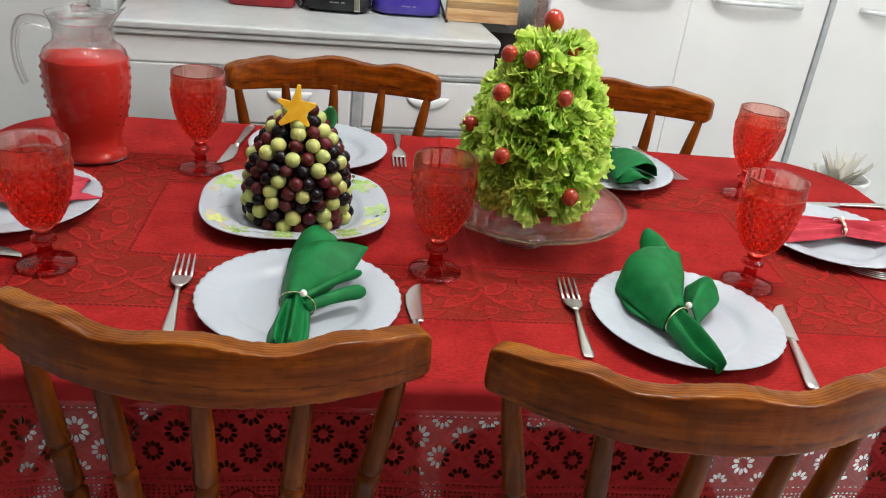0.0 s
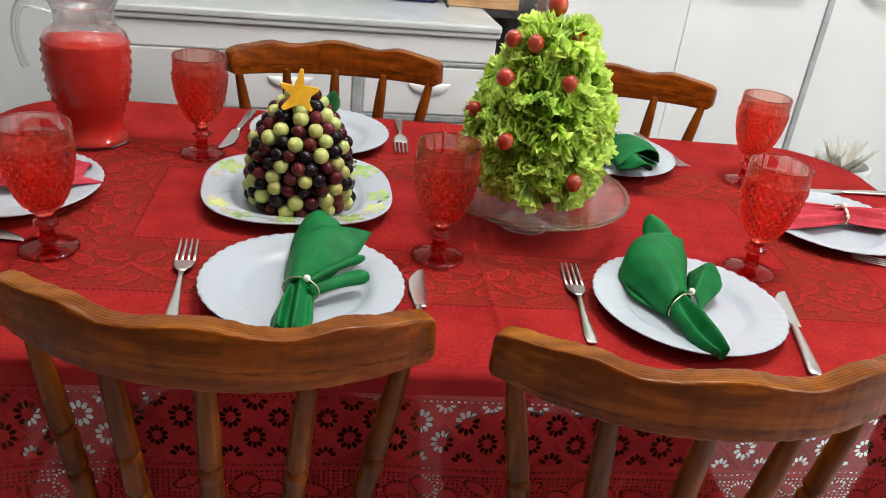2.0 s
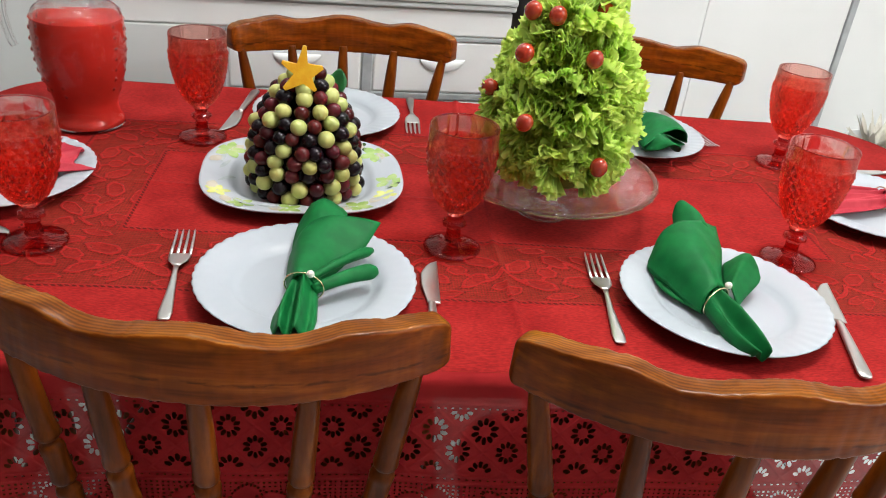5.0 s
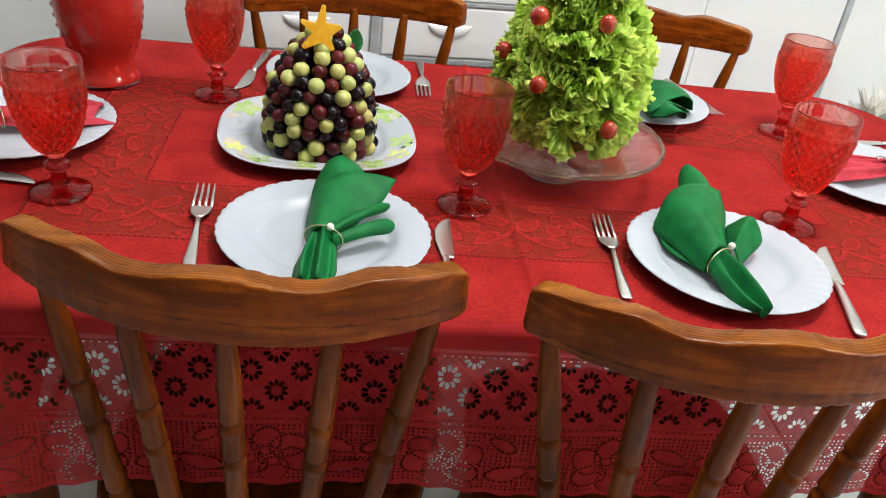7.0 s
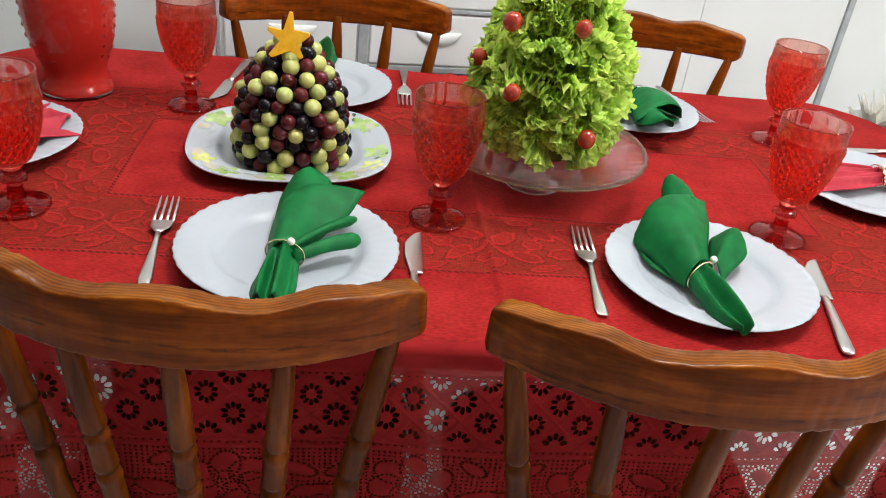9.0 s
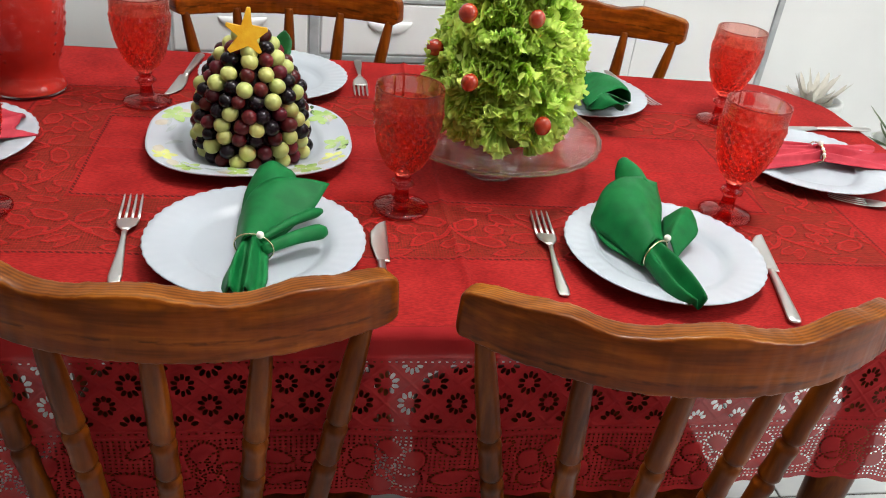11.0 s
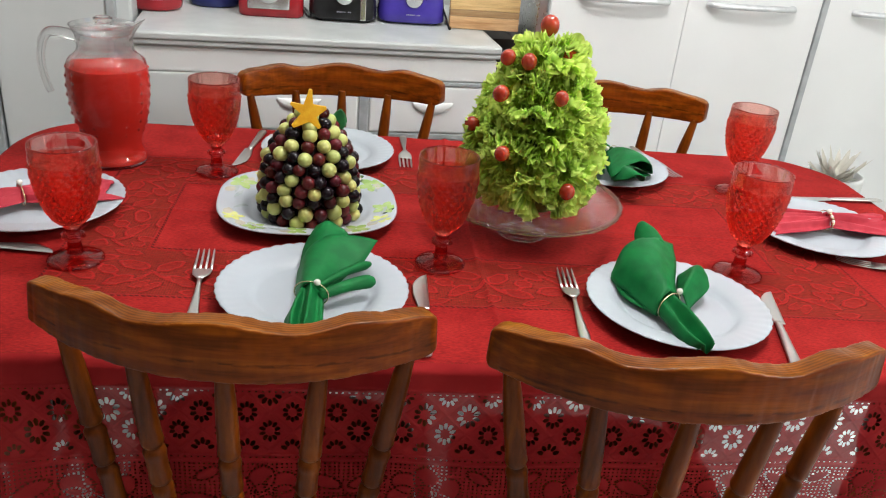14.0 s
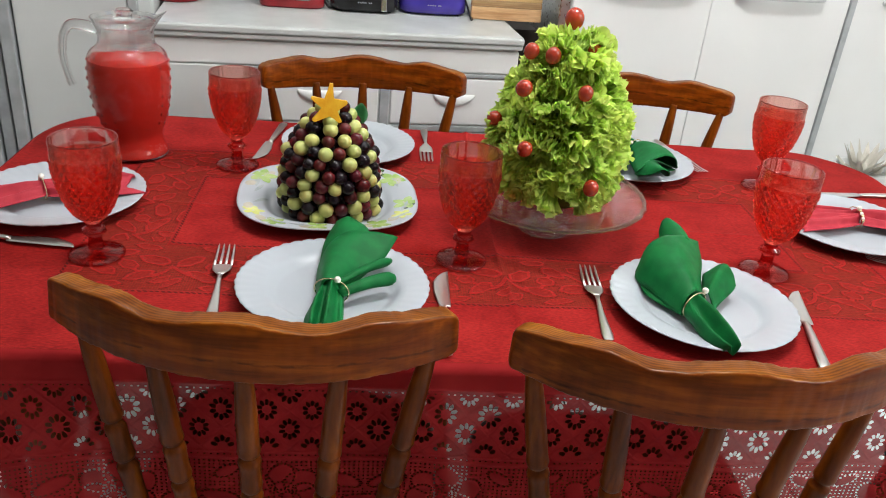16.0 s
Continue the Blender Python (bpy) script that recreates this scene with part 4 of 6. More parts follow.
def grape_mesh(mat):
    bm = bmesh.new()
    bmesh.ops.create_uvsphere(bm, u_segments=16, v_segments=10, radius=1)
    for v in bm.verts:
        v.co.z *= 1.12
    me = bpy.data.meshes.new("grape")
    bm.to_mesh(me)
    bm.free()
    for p in me.polygons:
        p.use_smooth = True
    me.materials.append(mat)
    return me


def grape_tree():
    t = thing("grape_tree", pose(-0.280, -0.012, TOP + 0.0085), "tree-shaped mound of green, red and black grapes on a platter", "fruit centrepiece")
    part("core", lathe([(0.0, 0.0), (0.070, 0.0), (0.068, 0.05), (0.050, 0.10), (0.026, 0.138), (0.0, 0.152)], 24), BLACK_GRAPE, t)
    meshes = [grape_mesh(m) for m in (GREEN_GRAPE, RED_GRAPE, BLACK_GRAPE)]
    rng = random.Random(11)
    row, z, kind = 0, 0.011, 1
    while z < 0.174:
        r = 0.0730 * (1 - (z / 0.180) ** 3.3)
        count = max(4, int(2 * math.pi * r / 0.0218))
        for k in range(count):
            a = 2 * math.pi * (k + 0.5 * (row % 2) + 0.31 * row) / count + rng.uniform(-0.06, 0.06)
            kind = rng.choice([q for q in (0, 0, 0, 1, 1, 2, 2) if q != kind])
            g = new("grape", meshes[kind])
            g.parent = t
            s = rng.uniform(0.0104, 0.0121)
            tilt = Euler((rng.uniform(-0.5, 0.5), math.pi / 2 - 0.3 + rng.uniform(-0.4, 0.4), a))
            rr = r + rng.uniform(-0.002, 0.003)
            g.matrix_basis = Matrix.LocRotScale((rr * math.cos(a), rr * math.sin(a), z + rng.uniform(-0.0015, 0.0015)), tilt, (s, s, s))
        z += 0.0175 / math.sqrt(1 + (0.0755 * 3.3 / 0.180 * (z / 0.180) ** 2.3) ** 2) * (1.0 if z < 0.14 else 0.9)
        row += 1
    for x, y, z, lean, turn_, size in ((0.042, 0.012, 0.139, 8, 12, 0.036), (0.066, 0.034, 0.040, -10, 60, 0.095)):
        blade = []
        for j in range(9):
            f = j / 8
            w = min(0.38 * size, 0.013) * math.sin(math.pi * (0.08 + 0.90 * f)) ** 0.8
            blade.append([(q * w, 0.12 * size * f * f + 0.10 * w * abs(q), f * size) for q in (-1, -0.5, 0, 0.5, 1)])
        b = grid_mesh(blade)
        bmesh.ops.solidify(b, geom=b.faces[:], thickness=0.0006)
        o = part("leaf", b, LEAF_BIT, t, "small dark green leaf")
        o.matrix_basis = pose(x, y, z, 0, lean, turn_)
    # melon star, a little uneven, standing on the tip
    bm = bmesh.new()
    tips = ((0.0355, 81), (0.0316, 8), (0.0335, -57), (0.0378, 220), (0.0328, 156))
    inner = ((0.0118, 128), (0.0126, 52), (0.0158, -36), (0.0165, -88), (0.0125, 196))
    ring = []
    for (tip, ta), (dip, da) in zip((tips[0], tips[4], tips[3], tips[2], tips[1]), (inner[0], inner[4], inner[3], inner[2], inner[1])):
        for r, a in ((tip, ta - 4.5), (tip, ta + 4.5), (dip, da)):
            ring.append((r * math.cos(radians(a)), 1.07 * r * math.sin(radians(a))))
    front = [bm.verts.new((x, -0.004, y)) for x, y in ring]
    back = [bm.verts.new((x, 0.004, y)) for x, y in ring]
    bm.faces.new(front)
    bm.faces.new(back[::-1])
    for k in range(15):
        bm.faces.new((front[k], back[k], back[(k + 1) % 15], front[(k + 1) % 15]))
    bmesh.ops.bevel(bm, geom=bm.edges[:], offset=0.0008, segments=1, affect="EDGES")
    star = part("star", bm, MELON, t, "orange melon slice cut as a star", smooth=False)
    star.matrix_basis = pose(-0.002, -0.032, 0.183, -10, -3, 6) @ Matrix.Scale(0.88, 4)


grape_tree()

# ---- lettuce tree on its stand ----
LETTUCE = material("lettuce_leaf", (0.32, 0.50, 0.06), 0.42, specular=0.4)
at = LETTUCE.node_tree.nodes.new("ShaderNodeAttribute")
at.attribute_name = "rim"
ramp = LETTUCE.node_tree.nodes.new("ShaderNodeValToRGB")
ramp.color_ramp.elements[0].color, ramp.color_ramp.elements[1].color = (0.76, 0.90, 0.44, 1), (0.82, 0.94, 0.24, 1)
for place, tone in ((0.40, (0.52, 0.74, 0.24)), (0.70, (0.38, 0.62, 0.11)), (0.90, (0.66, 0.84, 0.17))):
    e = ramp.color_ramp.elements.new(place)
    e.color = (*tone, 1)
link(LETTUCE, at, "Fac", ramp, "Fac")
link(LETTUCE, ramp, "Color", bsdf(LETTUCE), "Base Color")
varied(LETTUCE, 0.18, 0.012)
bump(LETTUCE, 160, 0.35, 0.001)
trans = LETTUCE.node_tree.nodes.new("ShaderNodeBsdfTranslucent")
trans.inputs["Color"].default_value = (0.70, 0.95, 0.24, 1)
lmix = LETTUCE.node_tree.nodes.new("ShaderNodeMixShader")
lmix.inputs["Fac"].default_value = 0.45
link(LETTUCE, bsdf(LETTUCE), "BSDF", lmix, 1)
link(LETTUCE, trans, "BSDF", lmix, 2)
link(LETTUCE, lmix, "Shader", LETTUCE.node_tree.nodes["Material Output"], "Surface")
# dark green that paints shade into the gaps between the leaves
SHADE_CORE = material("gap_shade_core", (0.05, 0.12, 0.01), 0.6)
grain(SHADE_CORE, [(0.06, 0.13, 0.015), (0.16, 0.27, 0.04)], 60)
TOMATO = material("cherry_tomato", (0.55, 0.022, 0.012), 0.12, coat=0.8)
grain(TOMATO, [(0.34, 0.022, 0.010), (0.44, 0.044, 0.014)], 40)
varied(TOMATO, 0.15)


def lettuce_leaf(seed):
    """A fan that grows from its stem at the origin along +x: a smooth blade with a densely curled rim."""
    rng = random.Random(seed)
    nu = 520
    steps = (0.0, 0.25, 0.45, 0.58, 0.67, 0.74, 0.80, 0.85, 0.89, 0.925, 0.96, 0.985, 1.01)
    p = [rng.uniform(0, 6.28) for _ in range(6)]
    shift = Vector((seed * 7.3, seed * 3.1, seed * 5.7))
    width = rng.uniform(1.0, 1.4)
    curl = rng.uniform(0.1, 0.7)
    warp = [[noise.noise(Vector((-1 + 2 * i / (nu - 1), 0, 0)) * k + shift) for k in (4.0, 7.0, 11.0, 19.0)] for i in range(nu)]
    rows, rim = [], []
    for v in steps:
        e = max(0.0, (v - 0.56) / 0.44)
        row = []
        for i in range(nu):
            u = -1 + 2 * i / (nu - 1)
            n0, n1, n2, n3 = warp[i]
            ang = u * width * (0.40 + 0.60 * v)
            w1 = 2 * math.pi * (5.8 * u * width + 1.6 * n0) + p[0]
            w2 = 2 * math.pi * (15.0 * u * width + 2.4 * n2) + p[1]
            w3 = 2 * math.pi * (37.0 * u * width + 2.6 * n3) + p[2]
            lob = 1 + 0.14 * n0 + 0.16 * n1 * v
            a1, a2 = 0.125 * e * (0.8 + 1.0 * n1), 0.080 * e * e * (0.9 + 1.0 * n2)
            r = v * lob * (1 - 0.15 * u * u) + 0.095 * e ** 4 * math.sin(w3) + 0.06 * e * e * math.sin(w2 + 1.1)
            z = 0.10 * v + 0.13 * v * v * math.sin(5.5 * u + p[3] + v) + a1 * math.sin(w1) + a2 * math.sin(w2) + 0.060 * e ** 4 * math.sin(w3 + 0.9) - curl * v ** 3
            sway = 0.9 * a1 * math.cos(w1) + 0.9 * a2 * math.cos(w2)
            row.append((r * math.cos(ang) - sway * math.sin(ang), r * math.sin(ang) + sway * math.cos(ang), z))
            rim.append(v)
        rows.append(row)
    me = bpy.data.meshes.new("leaf")
    bm = grid_mesh(rows)
    bm.to_mesh(me)
    bm.free()
    me.attributes.new("rim", "FLOAT", "POINT").data.foreach_set("value", np.array(rim, np.float32))
    for q in me.polygons:
        q.use_smooth = True
    me.materials.append(LETTUCE)
    return me


def body_radius(f):
    """The lettuce tree's radius at the share f of its height."""
    marks = ((0.0, 0.078), (0.12, 0.092), (0.28, 0.101), (0.44, 0.102), (0.61, 0.091), (0.77, 0.068), (0.93, 0.048), (1.0, 0.028))
    for (x0, y0), (x1, y1) in zip(marks, marks[1:]):
        if f <= x1:
            return y0 + (y1 - y0) * (f - x0) / (x1 - x0)
    return 0.03


def lettuce_tree():
    z0, height = 0.852, 0.250
    t = thing("lettuce_tree", pose(0.0783, -0.0356, z0 - 0.013) @ Matrix.Scale(1.05, 4), "tree of frilly green lettuce decorated with cherry tomatoes", "salad centrepiece")
    # added filler body, dark so that the leaf gaps look deep in shade
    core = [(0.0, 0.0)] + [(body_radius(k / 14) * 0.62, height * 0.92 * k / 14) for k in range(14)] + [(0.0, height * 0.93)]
    part("core", lathe(core, 20), SHADE_CORE, t)
    meshes = [lettuce_leaf(s) for s in range(9)]
    rng = random.Random(3)
    rows = 11
    for k in range(rows):
        f = (k + 0.1) / rows
        r = body_radius(f)
        count = max(6, int(2 * math.pi * r / 0.042))
        for j in range(count):
            a = 2 * math.pi * (j + 0.5 * (k % 2) + rng.uniform(-0.3, 0.3)) / count
            size = rng.uniform(0.044, 0.070) * (1 - 0.15 * f)
            lean = rng.uniform(0.1, 0.8) + 0.25 * f
            if rng.random() < 0.42:
                lean = rng.uniform(0.9, 1.35)
            if k < 2:
                lean = max(lean, 0.45)
            o = new("leaf", meshes[rng.randrange(9)])
            o.parent = t
            turn = Matrix.Rotation(a, 3, "Z") @ Matrix.Rotation(-lean, 3, "Y") @ Matrix.Rotation(rng.uniform(-1.0, 1.0), 3, "X")
            zz = height * f + rng.uniform(-0.006, 0.006) - size * math.sin(lean) * 0.55
            zz = max(0.040 if k == 0 else 0.024, zz)
            flat = Matrix.Rotation(-a, 3, "Z") @ turn
            spots = [flat @ v.co for v in list(o.data.vertices)[::7]]
            zz = max(zz, 0.006 - size * min(p.z for p in spots))
            root = max(0.002, r - size * max(p.x for p in spots) + rng.uniform(-0.008, 0.019) * (1 - 0.4 * f))
            o.matrix_basis = Matrix.LocRotScale((root * math.cos(a), root * math.sin(a), zz), turn.to_quaternion(), (size, size, size))
    # broad smooth leaves that lie over the others
    for j in range(22):
        f = 0.12 + 0.80 * (j + 0.5) / 22
        a = 2.4 * j + rng.uniform(-0.3, 0.3)
        size, lean = rng.uniform(0.064, 0.084) * (1 - 0.3 * f), rng.uniform(0.95, 1.35)
        o = new("leaf", meshes[j % 9])
        o.parent = t
        turn = Matrix.Rotation(a, 3, "Z") @ Matrix.Rotation(-lean, 3, "Y") @ Matrix.Rotation(rng.uniform(-0.4, 0.4), 3, "X")
        flat = Matrix.Rotation(-a, 3, "Z") @ turn
        root = max(0.002, body_radius(f) - size * max((flat @ v.co).x for v in list(o.data.vertices)[::7]) + rng.uniform(0.002, 0.012))
        o.matrix_basis = Matrix.LocRotScale((root * math.cos(a), root * math.sin(a), max(0.012, height * f - size * 0.45)), turn.to_quaternion(), (size, size, size))
    for j in range(9):
        a = 2 * math.pi * j / 9 * 2.4
        o = new("leaf", meshes[j % 9])
        o.parent = t
        turn = Matrix.Rotation(a, 3, "Z") @ Matrix.Rotation(-rng.uniform(0.5, 1.2), 3, "Y") @ Matrix.Rotation(rng.uniform(-1, 1), 3, "X")
        s = rng.uniform(0.036, 0.046)
        o.matrix_basis = Matrix.LocRotScale((0.012 * math.cos(a), 0.012 * math.sin(a), 0.214), turn.to_quaternion(), (s, s, s))
    bm = bmesh.new()
    bmesh.ops.create_uvsphere(bm, u_segments=24, v_segments=16, radius=0.0134)
    for v in bm.verts:
        v.co.z *= 1.14
    first_tomato = part("cherry_tomato", bm, TOMATO, t, "glossy red cherry tomato")
    places = ((0.066, -0.066, 1.123, 0), (0.006, -0.098, 1.081, 25), (0.038, -0.106, 1.080, 10), (0.088, -0.096, 1.086, -15), (-0.004, -0.130, 1.037, 40), (0.076, -0.140, 1.040, 15), (0.003, -0.155, 0.958, 30), (0.096, -0.170, 0.914, 10), (-0.030, -0.068, 0.972, 60), (0.140, -0.020, 1.02, 60), (0.06, 0.02, 1.07, 80), (0.02, 0.04, 0.97, 50))
    for k, (x, y, z, lean) in enumerate(places):
        o = first_tomato if k == 0 else first_tomato.copy()
        if k:
            scene.collection.objects.link(o)
        out = Vector((x - 0.066, y + 0.066, 0))
        out = out.normalized() * (0.009 if k in (2, 3) else 0.009 if k in (5, 7) else 0.001) if k else out
        o.matrix_basis = pose(x - 0.070 + out.x, y + 0.066 + out.y, z - z0, lean, lean * 0.5, 0)
        o.scale = ((0.80 + 0.02 * (k % 5)) if k else 1.04,) * 3


lettuce_tree()
STAND_GLASS = see_through("pressed_clear_glass", (0.99, 0.975, 0.97), 0.62, 0.05)
cell = node(STAND_GLASS, "ShaderNodeTexVoronoi", Scale=58, Randomness=0.9)
cell.feature = "DISTANCE_TO_EDGE"
link(STAND_GLASS, coords(STAND_GLASS, (1, 1, 0.2)), "Vector", cell, "Vector")
cut = node(STAND_GLASS, "ShaderNodeMapRange", From_Min=0.0, From_Max=0.12)
link(STAND_GLASS, cell, "Distance", cut, "Value")
crackle = node(STAND_GLASS, "ShaderNodeBump", Strength=1.0, Distance=0.0035)
link(STAND_GLASS, cut, "Result", crackle, "Height")
link(STAND_GLASS, crackle, "Normal", bsdf(STAND_GLASS), "Normal")
bsdf(STAND_GLASS).inputs["Coat Weight"].default_value = 0.3
bsdf(STAND_GLASS).inputs["Coat Roughness"].default_value = 0.05
EDGE_GLASS = see_through("thick_glass_edge", (0.66, 0.55, 0.42), 0.25, 0.04)
FOOT_GLASS = see_through("smooth_clear_glass", (0.98, 0.965, 0.96), 0.45, 0.05)


def cake_stand():
    t = thing("cake_stand", pose(0.0750, -0.0356, TOP + 0.0012), "low footed cake stand of clear pressed glass", "cake stand")

    def facets(a, r, z):
        return r + (0.0012 * math.cos(a * 30) if r > 0.15 else 0)

    top = [(0.0, 0.0665), (0.03, 0.067), (0.06, 0.0675), (0.09, 0.0685), (0.12, 0.070), (0.14, 0.0725), (0.150, 0.076), (0.1545, 0.0795), (0.157, 0.0785), (0.156, 0.0745), (0.14, 0.0675), (0.12, 0.0650), (0.09, 0.0635), (0.05, 0.0625), (0.0, 0.0620)]
    pts = [(p.x, p.y) for p in spline([(r, z, 0) for r, z in top], 3)]
    part("plate", lathe([(max(r * 1.006, 0.0), z - 0.010) for r, z in pts], 120, facets), STAND_GLASS, t, "glass plate with a crackled pattern")
    edge = lathe([(0.1535 + 0.0034 * math.cos(q), 0.0672 + 0.0030 * math.sin(q)) for q in (2 * math.pi * j / 12 for j in range(13))], 120)
    bmesh.ops.remove_doubles(edge, verts=edge.verts, dist=0.00001)
    part("rim", edge, EDGE_GLASS, t, "thick olive-tinted glass edge")
    foot = [(0.0, 0.0645), (0.030, 0.0640), (0.021, 0.056), (0.017, 0.046), (0.016, 0.034), (0.018, 0.022), (0.025, 0.013), (0.034, 0.007), (0.040, 0.003), (0.041, 0.0), (0.037, 0.0), (0.028, 0.006), (0.0, 0.011)]
    pts = [(p.x, p.y) for p in spline([(r, z, 0) for r, z in foot], 3)]
    part("foot", lathe([(max(r * 1.02, 0.0), max(z, 0.0) * 0.80) for r, z in pts], 64), FOOT_GLASS, t)


cake_stand()

# ---- kitchen units along the far wall ----
K = pose(0, 0.842, 0, 0, 0, 6)
HANDLE_METAL = material("satin_metal_handle", (0.70, 0.72, 0.73), 0.35, metal=0.5)
grain(HANDLE_METAL, [(0.62, 0.64, 0.65), (0.74, 0.76, 0.77)], 40)


def cup_handle(x, z):
    """A shallow half-moon pull."""
    rows = []
    for a in range(9):
        q = math.pi * a / 8
        rows.append([(x - 0.056 * math.cos(math.pi * b / 20), -0.009 * math.sin(q) * math.sin(math.pi * b / 20), z - 0.033 * math.sin(math.pi * b / 20) ** 1.2 * (0.5 - 0.5 * math.cos(q))) for b in range(21)])
    return grid_mesh(rows)


def base_cabinet():
    t = thing("base_cabinet", K, "white kitchen base cabinet with drawers, doors and grey rails", "cabinet")
    part("body", box((-0.755, 0.008, 0.08), (0.155, 0.58, 0.868)), GREY_LACQUER, t, smooth=False)
    part("plinth", box((-0.74, 0.06, 0.0), (0.14, 0.56, 0.08)), GREY, t, smooth=False)
    part("side_panel", box((-0.760, 0.0, 0.09), (-0.534, 0.022, 0.800), 0.003), GREY_LACQUER, t, smooth=False)
    part("post", box((-0.532, 0.002, 0.09), (-0.522, 0.020, 0.800), 0.002), ALU, t, smooth=False)
    part("apron", box((-0.760, 0.002, 0.803), (0.158, 0.022, 0.862), 0.003), LACQUER, t, smooth=False)
    part("rail", box((-0.520, 0.000, 0.790), (0.158, 0.020, 0.800), 0.002), ALU, t, "grey metal rail", smooth=False)
    part("rail", box((-0.520, 0.000, 0.642), (0.158, 0.020, 0.657), 0.002), ALU, t, "grey metal rail", smooth=False)
    part("divider", box((-0.202, 0.001, 0.09), (-0.178, 0.0205, 0.789), 0.002), ALU, t, "grey metal upright", smooth=False)
    for x0, x1 in ((-0.514, -0.206), (-0.174, 0.156)):
        d = part("drawer", box((x0, 0.002, 0.660), (x1, 0.022, 0.787), 0.004), LACQUER, t, smooth=False)
        part("handle", cup_handle((x0 + x1) / 2 + 0.003, 0.745), LACQUER, d, "white half-moon pull")
        d = part("door", box((x0, 0.002, 0.095), (x1, 0.022, 0.638), 0.004), LACQUER, t, smooth=False)
        part("handle", cup_handle((x0 + x1) / 2 + 0.003, 0.60), LACQUER, d, "white half-moon pull")


base_cabinet()
worktop = thing("worktop", K, "pale grey laminate worktop on the base cabinet", "worktop")
part("slab", box((-0.760, 0.0, 0.881), (0.160, 0.60, 0.900), 0.002), STONE, worktop, smooth=False)
part("front_edge", merge(box((-0.765, -0.014, 0.882), (0.165, -0.0005, 0.8995), 0.005, 3), box((-0.763, -0.009, 0.868), (0.163, -0.0005, 0.8815), 0.004, 3)), STONE, worktop, "stepped front edge moulding", smooth=False)
part("end_edge", box((0.1605, 0.0, 0.870), (0.166, 0.60, 0.8995), 0.002), STONE, worktop, smooth=False)
part("underside_board", box((-0.758, 0.0, 0.8685), (0.158, 0.58, 0.8805), 0.001), STONE, worktop, smooth=False)


def tall_cabinet(x0, x1, doors, label):
    t = thing("tall_cabinet", K @ pose(0, 0.123, 0), label, "cabinet", "tall cabinets")
    part("body", box((x0, 0.006, 0.06), (x1, 0.62, 2.12)), GREY_LACQUER, t, smooth=False)
    part("plinth", box((x0 + 0.01, 0.04, 0.0), (x1 - 0.01, 0.60, 0.06)), GREY, t, smooth=False)
    for a, b, hx0, hx1 in doors:
        for z0, z1, hz in ((0.075, 1.105, 1.025), (1.112, 2.115, 1.18)):
            d = part("door", box((a, 0.0, z0), (b, 0.019, z1), 0.0025), LACQUER, t, "glossy white door", smooth=False)
            path = [(hx0, 0.0, hz), (hx0 + 0.004, -0.018, hz), (hx0 + 0.03, -0.026, hz)] + [(hx0 + 0.03 + (hx1 - hx0 - 0.06) * k / 6, -0.027 - 0.004 * math.sin(math.pi * k / 6), hz) for k in range(1, 6)] + [(hx1 - 0.03, -0.026, hz), (hx1 - 0.004, -0.018, hz), (hx1, 0.0, hz)]
            part("handle", tube(spline(path, 3), 0.0095, 12, 0.8), HANDLE_METAL, d, "brushed metal bow handle")


tall_cabinet(0.324, 1.160, ((0.326, 0.7303, 0.412, 0.665), (0.7317, 1.158, 0.797, 1.063)), "tall white kitchen cabinet with bow handles")
tall_cabinet(1.178, 2.02, ((1.180, 2.018, 1.271, 1.53),), "second tall white kitchen cabinet with bow handles")
structure("trim_1", box((1.1605, 0.118, 0.0), (1.1775, 0.72, 2.12)), ALU, "grey gap strip between tall cabinets", "trim").matrix_world = K
gap = thing("steel_panel", K, "grey steel side panel beside the worktop", "panel")
part("sheet", box((0.296, 0.135, 0.0), (0.3235, 0.62, 2.12), 0.003), METAL, gap, smooth=False)
# added solid block, dark in place of the gap's own shade
part("recess_shade", box((0.175, 0.30, 0.0), (0.295, 0.60, 0.86)), DARK, gap, "dark block that paints the shade of the recess", smooth=False)


def fridge():
    t = thing("refrigerator", K @ pose(0, 0.123, 0), "plain white refrigerator beside the worktop", "refrigerator")
    part("body", box((-1.10, 0.03, 0.03), (-0.772, 0.50, 1.75), 0.008), GREY_LACQUER, t, smooth=False)
    part("door", box((-1.10, 0.0, 0.05), (-0.830, 0.028, 1.74), 0.006), GREY_LACQUER, t, smooth=False)
    part("edge_trim", box((-0.829, -0.006, 0.05), (-0.808, 0.029, 1.74), 0.003), ALU, t, "grey metal edge trim", smooth=False)


fridge()
frame_ = thing("door_frame", K @ pose(0, 0.123, 0), "grey aluminium door frame beside the refrigerator", "door frame")
for x0, x1, y0, mat in ((-1.135, -1.104, -0.01, ALU), (-1.170, -1.140, 0.0, GREY), (-1.205, -1.175, -0.01, ALU)):
    part("post", box((x0, y0, 0.0), (x1, 0.10, 2.1), 0.004), mat, frame_, smooth=False)
structure("wall_panel", box((-2.2, 0.03, 0.0), (-1.21, 0.10, 2.4)), LACQUER, "white wall panel beside the door frame", "wall").matrix_world = K

